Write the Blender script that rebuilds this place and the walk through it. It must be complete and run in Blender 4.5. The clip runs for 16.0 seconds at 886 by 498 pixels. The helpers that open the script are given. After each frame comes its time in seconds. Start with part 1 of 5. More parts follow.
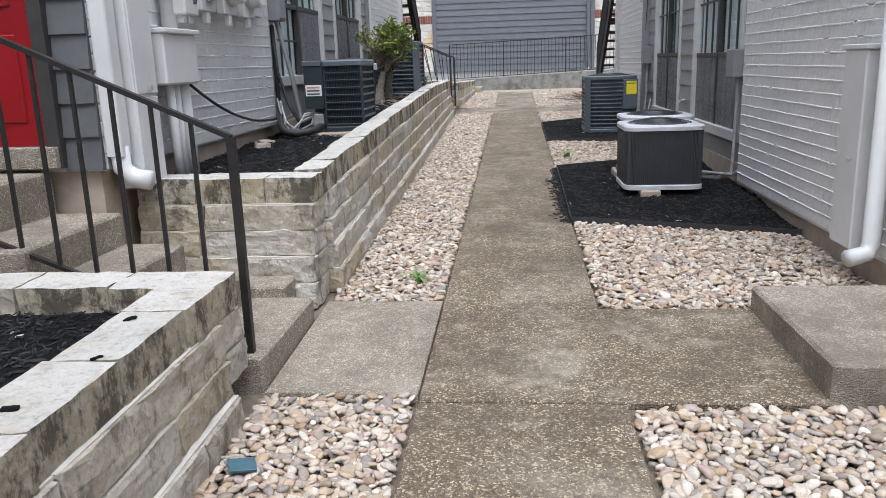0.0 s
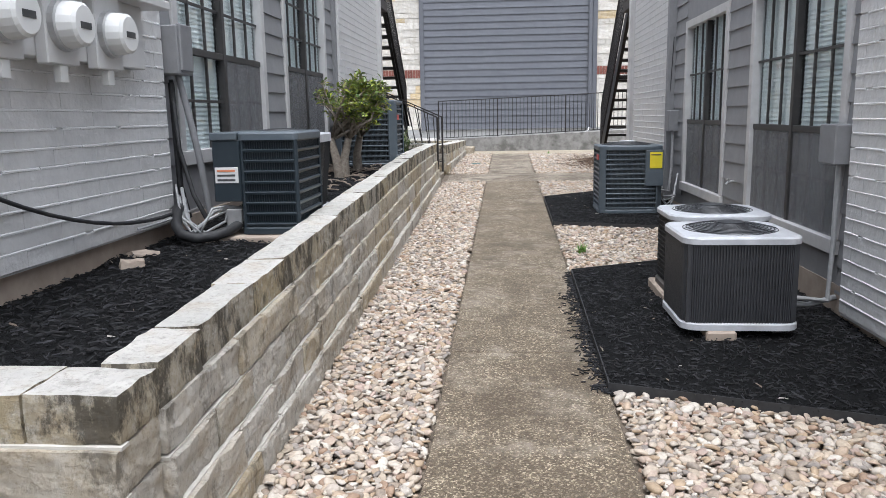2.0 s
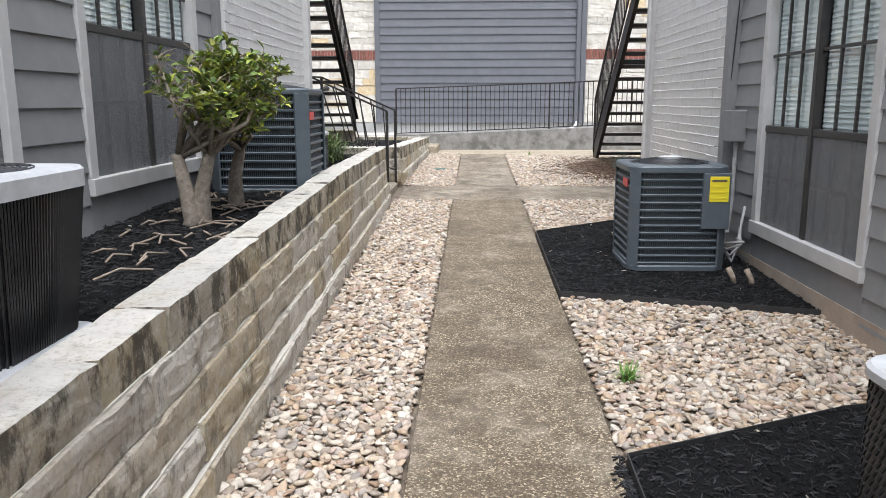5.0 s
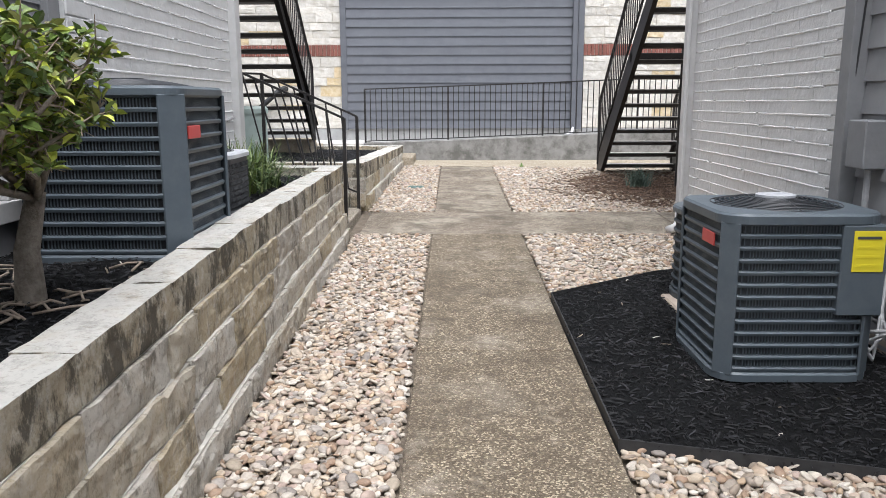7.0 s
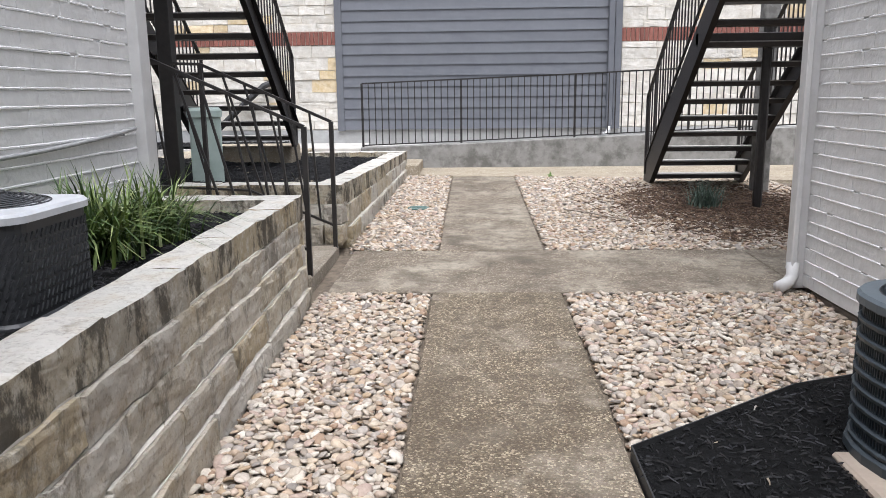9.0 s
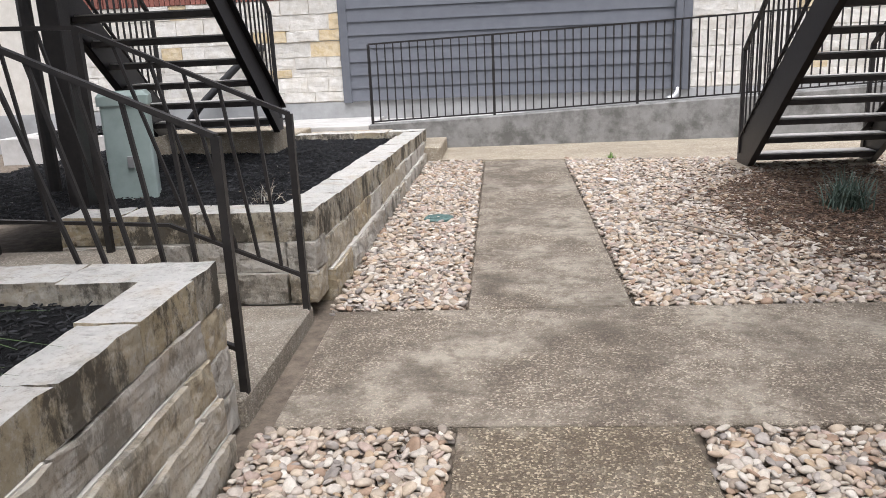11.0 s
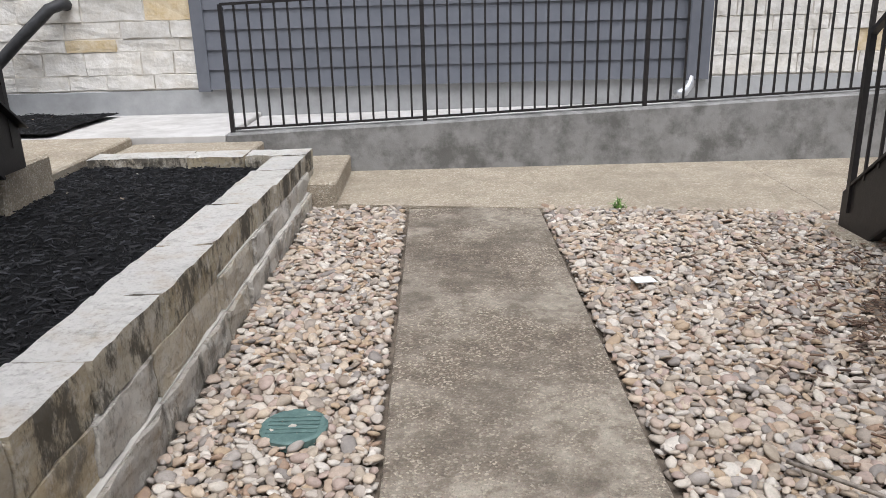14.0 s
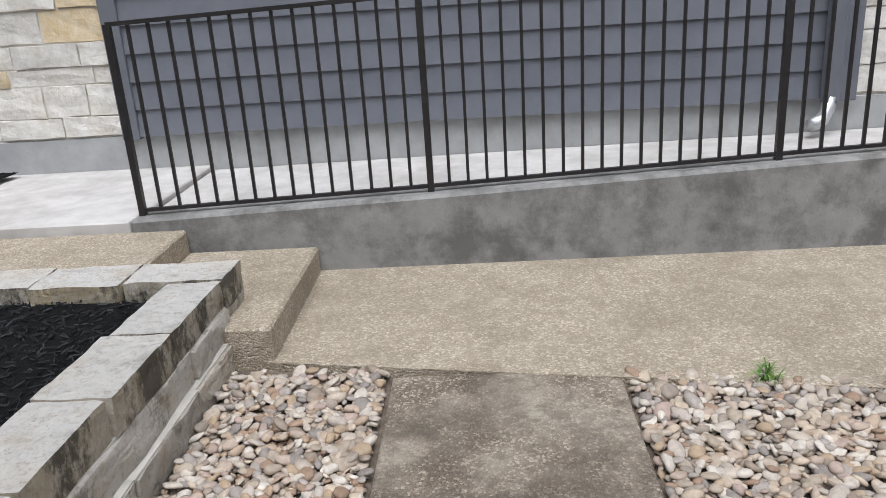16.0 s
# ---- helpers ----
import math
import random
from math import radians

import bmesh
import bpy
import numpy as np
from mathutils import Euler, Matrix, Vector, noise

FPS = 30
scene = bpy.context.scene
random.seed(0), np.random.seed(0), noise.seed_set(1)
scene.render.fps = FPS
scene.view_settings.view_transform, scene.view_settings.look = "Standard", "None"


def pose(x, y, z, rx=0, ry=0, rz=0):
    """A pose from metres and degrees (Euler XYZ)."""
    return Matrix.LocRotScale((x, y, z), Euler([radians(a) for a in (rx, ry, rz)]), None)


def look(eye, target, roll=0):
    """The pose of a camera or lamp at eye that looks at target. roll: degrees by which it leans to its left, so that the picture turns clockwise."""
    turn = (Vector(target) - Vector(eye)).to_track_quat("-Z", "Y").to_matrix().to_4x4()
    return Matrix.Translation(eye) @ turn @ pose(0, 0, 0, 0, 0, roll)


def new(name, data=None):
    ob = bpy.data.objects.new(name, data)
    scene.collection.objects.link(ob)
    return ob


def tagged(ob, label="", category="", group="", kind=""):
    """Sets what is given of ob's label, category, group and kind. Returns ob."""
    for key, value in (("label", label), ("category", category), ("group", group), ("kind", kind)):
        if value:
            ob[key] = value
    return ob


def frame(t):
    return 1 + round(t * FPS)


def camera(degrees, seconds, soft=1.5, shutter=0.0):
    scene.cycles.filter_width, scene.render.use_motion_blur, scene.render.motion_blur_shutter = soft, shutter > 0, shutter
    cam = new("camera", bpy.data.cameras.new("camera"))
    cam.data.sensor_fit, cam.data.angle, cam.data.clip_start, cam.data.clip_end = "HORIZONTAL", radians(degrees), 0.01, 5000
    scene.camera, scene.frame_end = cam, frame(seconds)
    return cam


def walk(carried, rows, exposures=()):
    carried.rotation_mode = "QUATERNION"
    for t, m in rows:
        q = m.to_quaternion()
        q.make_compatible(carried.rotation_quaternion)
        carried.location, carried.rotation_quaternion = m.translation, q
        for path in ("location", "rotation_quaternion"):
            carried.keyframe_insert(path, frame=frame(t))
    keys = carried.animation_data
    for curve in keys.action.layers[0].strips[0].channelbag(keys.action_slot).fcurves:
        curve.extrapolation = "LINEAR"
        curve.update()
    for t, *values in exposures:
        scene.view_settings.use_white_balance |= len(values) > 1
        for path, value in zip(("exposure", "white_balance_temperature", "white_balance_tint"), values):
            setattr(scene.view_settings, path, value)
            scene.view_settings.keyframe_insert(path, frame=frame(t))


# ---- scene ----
cam = camera(60.1, 16.0, soft=0.85)
METRES, EYE, TILT, LEAN, TURN = 19.5, 1.5, 0.0, 0.0, 5.6
ROWS = [
    (0.0, 0.0, 0.0, 0.0, -0.44, -13.67, 1.8),
    (0.5, -0.0, 0.0303, 0.0006, 3.83, -12.82, 0.92),
    (1.0, 0.004, 0.0615, 0.0039, 0.18, -10.6, 1.52),
    (1.5, 0.0079, 0.0909, 0.0057, 1.73, -9.91, 1.68),
    (2.0, 0.0077, 0.121, 0.0073, -0.96, -9.94, 0.97),
    (2.5, 0.0103, 0.1508, 0.0063, -0.72, -9.92, 1.42),
    (3.0, 0.0093, 0.1819, 0.0043, 0.42, -11.38, 1.46),
    (3.5, 0.0137, 0.2127, 0.0072, -2.93, -12.42, 1.5),
    (4.0, 0.0174, 0.2425, 0.0094, -1.75, -11.95, 1.71),
    (4.5, 0.0198, 0.274, 0.0112, -2.55, -11.0, 0.73),
    (7.0, 0.0308, 0.4314, 0.013, -4.89, -10.85, 0.17),
    (7.5, 0.036, 0.4613, 0.0143, -4.06, -10.53, 0.12),
    (8.0, 0.0382, 0.4927, 0.0159, -4.42, -10.52, 0.07),
    (8.5, 0.0465, 0.5236, 0.0153, -5.06, -10.66, 0.26),
    (9.0, 0.0462, 0.5538, 0.0153, -3.57, -11.33, 0.65),
    (11.5, 0.058, 0.7088, 0.0196, -1.5, -15.34, 2.6),
    (12.0, 0.0667, 0.7383, 0.0188, -6.28, -16.26, 2.24),
    (12.5, 0.0679, 0.7691, 0.0196, -2.15, -16.92, 1.74),
    (13.0, 0.0728, 0.8006, 0.0218, -6.09, -17.95, 2.05),
    (13.5, 0.0751, 0.8339, 0.0236, -5.1, -17.84, 1.38),
    (14.0, 0.0733, 0.866, 0.0242, -6.37, -17.85, 1.38),
    (14.5, 0.0794, 0.8947, 0.0236, -4.98, -16.74, 3.14),
    (15.0, 0.082, 0.9262, 0.0228, -0.42, -17.59, 3.34),
    (15.5, 0.0911, 0.9571, 0.026, -6.83, -18.54, 3.69),
    (16.0, 0.0952, 0.9866, 0.0297, -3.39, -18.97, 3.57),
]
walk(cam, [(t, pose(0, 0, EYE, TILT, LEAN, TURN) @ pose(METRES * x, METRES * y, METRES * z, 90 + pitch, roll, yaw)) for t, x, y, z, yaw, pitch, roll in ROWS], [(0.0, 0.5, 5820, 11), (3.5, 0.78, 5980, 10), (4.5, 0.8, 6050, 10), (8.0, 0.7, 6000, 11), (11.5, 0.5, 6050, 13), (16.0, 0.13, 5930, 11)])

# ---- daylight: bright overcast ----
world = bpy.data.worlds.new("overcast")
world.use_nodes = True
scene.world = world
wn, wl = world.node_tree.nodes, world.node_tree.links
sky = wn.new("ShaderNodeTexSky")
sky.sky_type, sky.sun_disc = "NISHITA", False
sky.sun_elevation, sky.sun_rotation = radians(70), radians(172)
sky.air_density, sky.dust_density, sky.ozone_density = 1.0, 6.0, 1.0
soft_sky = wn.new("ShaderNodeHueSaturation")
soft_sky.inputs["Saturation"].default_value = 0.22
wl.new(sky.outputs[0], soft_sky.inputs["Color"])
wl.new(soft_sky.outputs[0], wn["Background"].inputs["Color"])
wn["Background"].inputs["Strength"].default_value = 0.15
sun_data = bpy.data.lights.new("sun", "SUN")
sun_data.energy, sun_data.angle, sun_data.color = 1.5, radians(50), (1.0, 0.97, 0.93)
sun = new("sun", sun_data)
sun.matrix_world = look((0, 0, 20), (Vector((0, 0, 20)) - Vector((math.sin(radians(172)) * math.cos(radians(70)), math.cos(radians(172)) * math.cos(radians(70)), math.sin(radians(70))))))


# ---- materials ----
def mk(name, c1, c2, scale=4.0, rough=0.7, bump=0.2, bscale=60.0, metal=0.0, rnd=0.0, island=0.0, stain=None, sscale=1.2, samount=0.5, spec=0.5, detail=6.0, slo=0.48, shi=0.72):
    """Two tones by noise, a stain tone at a larger scale, fine relief, and a lighter or darker tone for each piece."""
    m = bpy.data.materials.new(name)
    m.use_nodes = True
    n, l = m.node_tree.nodes, m.node_tree.links
    b = n["Principled BSDF"]
    geo = n.new("ShaderNodeNewGeometry")
    ns = n.new("ShaderNodeTexNoise")
    ns.inputs["Scale"].default_value, ns.inputs["Detail"].default_value, ns.inputs["Roughness"].default_value = scale, detail, 0.65
    l.new(geo.outputs["Position"], ns.inputs["Vector"])
    ramp = n.new("ShaderNodeValToRGB")
    ramp.color_ramp.elements[0].position, ramp.color_ramp.elements[1].position = 0.32, 0.68
    ramp.color_ramp.elements[0].color, ramp.color_ramp.elements[1].color = (*c1, 1), (*c2, 1)
    l.new(ns.outputs["Fac"], ramp.inputs["Fac"])
    out = ramp.outputs["Color"]
    if stain:
        st = n.new("ShaderNodeTexNoise")
        st.inputs["Scale"].default_value, st.inputs["Detail"].default_value, st.inputs["Roughness"].default_value = sscale, 8, 0.7
        l.new(geo.outputs["Position"], st.inputs["Vector"])
        mr = n.new("ShaderNodeMapRange")
        mr.inputs[1].default_value, mr.inputs[2].default_value, mr.inputs[4].default_value = slo, shi, samount
        l.new(st.outputs["Fac"], mr.inputs[0])
        mix = n.new("ShaderNodeMix")
        mix.data_type = "RGBA"
        mix.inputs[7].default_value = (*stain, 1)
        l.new(mr.outputs[0], mix.inputs[0])
        l.new(out, mix.inputs[6])
        out = mix.outputs[2]
    for amount, source in ((rnd, ("ShaderNodeObjectInfo", "Random")), (island, ("ShaderNodeNewGeometry", "Random Per Island"))):
        if amount:
            src = n.new(source[0])
            mr = n.new("ShaderNodeMapRange")
            mr.inputs[3].default_value, mr.inputs[4].default_value = 1 - amount, 1 + amount
            l.new(src.outputs[source[1]], mr.inputs[0])
            hs = n.new("ShaderNodeHueSaturation")
            l.new(mr.outputs[0], hs.inputs["Value"])
            l.new(out, hs.inputs["Color"])
            out = hs.outputs["Color"]
    l.new(out, b.inputs["Base Color"])
    b.inputs["Roughness"].default_value, b.inputs["Metallic"].default_value = rough, metal
    b.inputs["Specular IOR Level"].default_value = spec
    if bump:
        fine = n.new("ShaderNodeTexNoise")
        fine.inputs["Scale"].default_value, fine.inputs["Detail"].default_value = bscale, 6
        l.new(geo.outputs["Position"], fine.inputs["Vector"])
        bm_ = n.new("ShaderNodeBump")
        bm_.inputs["Strength"].default_value, bm_.inputs["Distance"].default_value = bump, 0.01
        l.new(fine.outputs["Fac"], bm_.inputs["Height"])
        l.new(bm_.outputs["Normal"], b.inputs["Normal"])
    return m


def aggregate(name, tones, stain, grain=150.0, samount=0.6, pale=(0.42, 0.37, 0.31), worn=0.55):
    """Exposed-aggregate concrete: small stones in a cement paste, with broad weather stains."""
    m = bpy.data.materials.new(name)
    m.use_nodes = True
    n, l = m.node_tree.nodes, m.node_tree.links
    b = n["Principled BSDF"]
    geo = n.new("ShaderNodeNewGeometry")
    vo = n.new("ShaderNodeTexVoronoi")
    vo.inputs["Scale"].default_value = grain
    l.new(geo.outputs["Position"], vo.inputs["Vector"])
    sep = n.new("ShaderNodeSeparateColor")
    l.new(vo.outputs["Color"], sep.inputs[0])
    ramp = n.new("ShaderNodeValToRGB")
    ramp.color_ramp.elements[0].color, ramp.color_ramp.elements[1].color = (*tones[0], 1), (*tones[2], 1)
    mid = ramp.color_ramp.elements.new(0.72)
    mid.color = (*tones[1], 1)
    l.new(sep.outputs[0], ramp.inputs["Fac"])
    out = ramp.outputs["Color"]
    for tone, sc, lo, hi, am in ((pale, 1.7, 0.5 - 0.2 * (worn - 0.55), 0.7 - 0.2 * (worn - 0.55), worn), (stain, 2.1, 0.47, 0.64, samount * 0.75), (tones[0], 14.0, 0.5, 0.62, 0.6), (pale, 4.0, 0.56, 0.7, 0.45)):
        st = n.new("ShaderNodeTexNoise")
        st.inputs["Scale"].default_value, st.inputs["Detail"].default_value, st.inputs["Roughness"].default_value = sc, 8, 0.68
        off = n.new("ShaderNodeVectorMath")
        off.inputs[1].default_value = (sc * 7, sc * 3, 0)
        l.new(geo.outputs["Position"], off.inputs[0])
        l.new(off.outputs[0], st.inputs["Vector"])
        mr = n.new("ShaderNodeMapRange")
        mr.inputs[1].default_value, mr.inputs[2].default_value, mr.inputs[4].default_value = lo, hi, am
        l.new(st.outputs["Fac"], mr.inputs[0])
        mix = n.new("ShaderNodeMix")
        mix.data_type = "RGBA"
        mix.inputs[7].default_value = (*tone, 1)
        l.new(mr.outputs[0], mix.inputs[0])
        l.new(out, mix.inputs[6])
        out = mix.outputs[2]
    l.new(out, b.inputs["Base Color"])
    b.inputs["Roughness"].default_value = 0.75
    bp = n.new("ShaderNodeBump")
    bp.invert = True
    bp.inputs["Strength"].default_value, bp.inputs["Distance"].default_value = 0.9, 0.008
    l.new(vo.outputs["Distance"], bp.inputs["Height"])
    l.new(bp.outputs["Normal"], b.inputs["Normal"])
    return m


def island_tones(name, tones, rough=0.6, bump=0.15, bscale=90.0, source="island"):
    """Each loose piece takes its own tone from a row of tones, with a little mottling."""
    m = bpy.data.materials.new(name)
    m.use_nodes = True
    n, l = m.node_tree.nodes, m.node_tree.links
    b = n["Principled BSDF"]
    geo = n.new("ShaderNodeNewGeometry")
    ramp = n.new("ShaderNodeValToRGB")
    ramp.color_ramp.interpolation = "CONSTANT"
    el = ramp.color_ramp.elements
    el[0].color = (*tones[0], 1)
    el[1].position, el[1].color = 1 / len(tones), (*tones[1], 1)
    for i, c in enumerate(tones[2:], 2):
        el.new(i / len(tones)).color = (*c, 1)
    if source == "island":
        l.new(geo.outputs["Random Per Island"], ramp.inputs["Fac"])
    else:
        l.new(n.new("ShaderNodeObjectInfo").outputs["Random"], ramp.inputs["Fac"])
    ns = n.new("ShaderNodeTexNoise")
    ns.inputs["Scale"].default_value, ns.inputs["Detail"].default_value, ns.inputs["Roughness"].default_value = bscale * 0.4, 6, 0.7
    l.new(geo.outputs["Position"], ns.inputs["Vector"])
    mr = n.new("ShaderNodeMapRange")
    mr.inputs[1].default_value, mr.inputs[2].default_value, mr.inputs[3].default_value, mr.inputs[4].default_value = 0.3, 0.7, 0.72, 1.2
    l.new(ns.outputs["Fac"], mr.inputs[0])
    hs = n.new("ShaderNodeHueSaturation")
    l.new(mr.outputs[0], hs.inputs["Value"])
    l.new(ramp.outputs["Color"], hs.inputs["Color"])
    l.new(hs.outputs["Color"], b.inputs["Base Color"])
    b.inputs["Roughness"].default_value = rough
    bp = n.new("ShaderNodeBump")
    bp.inputs["Strength"].default_value, bp.inputs["Distance"].default_value = bump, 0.01
    l.new(ns.outputs["Fac"], bp.inputs["Height"])
    l.new(bp.outputs["Normal"], b.inputs["Normal"])
    return m


def limestone(name, tones, lichen, amount, lo):
    """Quarry-faced limestone: a tone for each block, mottled grain, dark lichen that runs down the face, chipped relief."""
    m = bpy.data.materials.new(name)
    m.use_nodes = True
    n, l = m.node_tree.nodes, m.node_tree.links
    b = n["Principled BSDF"]
    geo = n.new("ShaderNodeNewGeometry")
    ramp = n.new("ShaderNodeValToRGB")
    el = ramp.color_ramp.elements
    el[0].color, el[1].color = (*tones[0], 1), (*tones[-1], 1)
    for i, c in enumerate(tones[1:-1], 1):
        el.new(i / (len(tones) - 1)).color = (*c, 1)
    l.new(n.new("ShaderNodeObjectInfo").outputs["Random"], ramp.inputs["Fac"])
    out = ramp.outputs["Color"]

    def tex(scale, detail, rough, stretch=(1, 1, 1)):
        mp = n.new("ShaderNodeMapping")
        mp.inputs["Scale"].default_value = stretch
        l.new(geo.outputs["Position"], mp.inputs["Vector"])
        t = n.new("ShaderNodeTexNoise")
        t.inputs["Scale"].default_value, t.inputs["Detail"].default_value, t.inputs["Roughness"].default_value = scale, detail, rough
        l.new(mp.outputs[0], t.inputs["Vector"])
        return t.outputs["Fac"]

    def span(fac, a0, a1, b0, b1):
        mr = n.new("ShaderNodeMapRange")
        for k, v in enumerate((a0, a1, b0, b1), 1):
            mr.inputs[k].default_value = v
        l.new(fac, mr.inputs[0])
        return mr.outputs[0]

    def mix(fac, a, tone):
        mx = n.new("ShaderNodeMix")
        mx.data_type = "RGBA"
        mx.inputs[7].default_value = (*tone, 1)
        l.new(fac, mx.inputs[0])
        l.new(a, mx.inputs[6])
        return mx.outputs[2]

    out = mix(span(tex(6.0, 8, 0.7), 0.5, 0.68, 0, 0.45), out, (0.4, 0.29, 0.155))
    out = mix(span(tex(16.0, 8, 0.75), 0.48, 0.7, 0, 0.7), out, (0.62, 0.595, 0.54))
    out = mix(span(tex(5.0, 10, 0.78, (1, 1, 0.55)), lo + 0.02, lo + 0.1, 0, amount), out, lichen)
    out = mix(span(tex(48.0, 8, 0.75), 0.52, 0.7, 0, 0.55), out, (0.16, 0.14, 0.11))
    l.new(out, b.inputs["Base Color"])
    b.inputs["Roughness"].default_value = 0.92
    b.inputs["Specular IOR Level"].default_value = 0.25
    chips = n.new("ShaderNodeTexVoronoi")
    chips.inputs["Scale"].default_value = 16.0
    l.new(geo.outputs["Position"], chips.inputs["Vector"])
    normal = None
    for fac, dist in ((chips.outputs["Distance"], 0.02), (tex(28.0, 10, 0.75), 0.03)):
        bp = n.new("ShaderNodeBump")
        bp.inputs["Strength"].default_value, bp.inputs["Distance"].default_value = 0.8, dist
        l.new(fac, bp.inputs["Height"])
        if normal is not None:
            l.new(normal, bp.inputs["Normal"])
        normal = bp.outputs["Normal"]
    l.new(normal, b.inputs["Normal"])
    return m


M_SOIL = mk("soil", (0.09, 0.07, 0.05), (0.2, 0.16, 0.12), 14, 0.95, 0.5, 120)
M_PATH = aggregate("aggregate_path", ((0.088, 0.065, 0.041), (0.182, 0.142, 0.094), (0.54, 0.455, 0.325)), (0.074, 0.053, 0.032), 125.0, 0.8, (0.4, 0.35, 0.28))
M_STEP = aggregate("aggregate_steps", ((0.21, 0.175, 0.132), (0.33, 0.282, 0.218), (0.56, 0.5, 0.41)), (0.11, 0.09, 0.065), 150.0, 0.8, (0.42, 0.38, 0.32))
M_PATH2 = aggregate("aggregate_worn", ((0.115, 0.089, 0.063), (0.21, 0.17, 0.125), (0.5, 0.43, 0.33)), (0.07, 0.053, 0.036), 120.0, 1.0, (0.4, 0.35, 0.275), 0.85)
M_TAN = aggregate("aggregate_tan", ((0.29, 0.24, 0.17), (0.41, 0.345, 0.255), (0.58, 0.52, 0.42)), (0.18, 0.145, 0.1), 110, 0.6, (0.5, 0.44, 0.345))
M_RAMP = mk("ramp_concrete", (0.205, 0.2, 0.188), (0.3, 0.292, 0.275), 7, 0.85, 0.25, 80, stain=(0.09, 0.086, 0.076), sscale=3.4, samount=0.75, slo=0.46, shi=0.62, detail=9)
M_PLINTH = mk("grey_plinth", (0.33, 0.33, 0.325), (0.42, 0.42, 0.41), 5, 0.85, 0.15, 80, stain=(0.24, 0.235, 0.22), sscale=1.6, samount=0.6)
M_SLAB = mk("pale_concrete", (0.45, 0.43, 0.4), (0.58, 0.56, 0.53), 5, 0.85, 0.15, 80, stain=(0.25, 0.23, 0.2), sscale=1.5, samount=0.6)
M_FOUND = mk("foundation", (0.36, 0.29, 0.23), (0.46, 0.38, 0.31), 6, 0.9, 0.2, 60, stain=(0.22, 0.18, 0.14), sscale=2.0)
M_STONE = limestone("limestone", [(0.53, 0.49, 0.42), (0.6, 0.56, 0.495), (0.46, 0.38, 0.255), (0.52, 0.46, 0.36), (0.44, 0.4, 0.34), (0.57, 0.53, 0.465)], (0.1, 0.086, 0.066), 0.6, 0.5)
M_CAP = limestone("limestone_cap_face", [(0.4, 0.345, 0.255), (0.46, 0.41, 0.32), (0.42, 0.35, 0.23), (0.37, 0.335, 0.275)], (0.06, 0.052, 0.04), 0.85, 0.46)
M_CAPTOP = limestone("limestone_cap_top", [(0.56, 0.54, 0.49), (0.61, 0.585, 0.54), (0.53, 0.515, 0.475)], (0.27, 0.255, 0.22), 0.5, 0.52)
M_FARJOINT = mk("pale_joint", (0.6, 0.56, 0.49), (0.7, 0.66, 0.59), 8, 0.9, 0.3, 60)
M_MORTAR = mk("mortar", (0.44, 0.415, 0.365), (0.57, 0.54, 0.48), 10, 0.95, 0.3, 80)
M_PEBBLE = island_tones("river_pebbles", [(0.444, 0.371, 0.289), (0.349, 0.288, 0.217), (0.506, 0.448, 0.372), (0.281, 0.234, 0.187), (0.398, 0.303, 0.217), (0.460, 0.410, 0.348), (0.289, 0.197, 0.132), (0.546, 0.494, 0.423), (0.366, 0.280, 0.229), (0.233, 0.204, 0.177), (0.468, 0.379, 0.282), (0.422, 0.365, 0.305), (0.366, 0.272, 0.177), (0.327, 0.288, 0.250), (0.444, 0.379, 0.305), (0.265, 0.212, 0.161), (0.405, 0.319, 0.250)], 0.65)
M_MULCH = mk("black_mulch", (0.003, 0.003, 0.003), (0.01, 0.01, 0.0105), 55, 0.9, 1.0, 70, spec=0.12)
M_CHIP = island_tones("mulch_chips", [(0.006, 0.006, 0.007), (0.011, 0.011, 0.012), (0.018, 0.018, 0.019), (0.008, 0.008, 0.008), (0.004, 0.004, 0.005), (0.013, 0.012, 0.012), (0.022, 0.021, 0.022), (0.005, 0.005, 0.006), (0.034, 0.034, 0.038), (0.006, 0.006, 0.007)], 0.75)
M_CHIP.node_tree.nodes["Principled BSDF"].inputs["Specular IOR Level"].default_value = 0.4
M_STRAW = island_tones("pale_scraps", [(0.32, 0.27, 0.2), (0.2, 0.16, 0.12), (0.45, 0.42, 0.37)], 0.8)
M_BROWN = island_tones("brown_mulch", [(0.1, 0.06, 0.04), (0.16, 0.1, 0.065), (0.07, 0.045, 0.032), (0.22, 0.15, 0.1)], 0.85)
M_BRICK = mk("painted_brick", (0.6, 0.592, 0.582), (0.69, 0.682, 0.672), 9, 0.42, 0.8, 22, rnd=0.015, stain=(0.52, 0.505, 0.485), sscale=1.6, samount=0.4)
M_BRICKJ = mk("painted_joint", (0.54, 0.535, 0.525), (0.63, 0.625, 0.615), 12, 0.55, 0.4, 70)
# Paler than the brick: the sky's glint on the beads is in this colour.
M_GLINTBEAD = mk("painted_bead_glint", (0.74, 0.735, 0.73), (0.82, 0.815, 0.81), 20, 0.26, 0.3, 60)
M_SIDING = mk("grey_siding", (0.225, 0.225, 0.23), (0.265, 0.265, 0.27), 6, 0.6, 0.12, 90, rnd=0.06)
M_DARKSIDING = mk("dark_grey_siding", (0.085, 0.086, 0.092), (0.11, 0.111, 0.117), 6, 0.6, 0.12, 90, rnd=0.06)
M_SIDFAR = mk("slate_siding", (0.125, 0.132, 0.15), (0.15, 0.157, 0.175), 5, 0.6, 0.12, 90, rnd=0.05)
M_TRIM = mk("pale_trim", (0.5, 0.49, 0.48), (0.57, 0.56, 0.55), 8, 0.55, 0.1, 60, stain=(0.4, 0.39, 0.37), sscale=3)
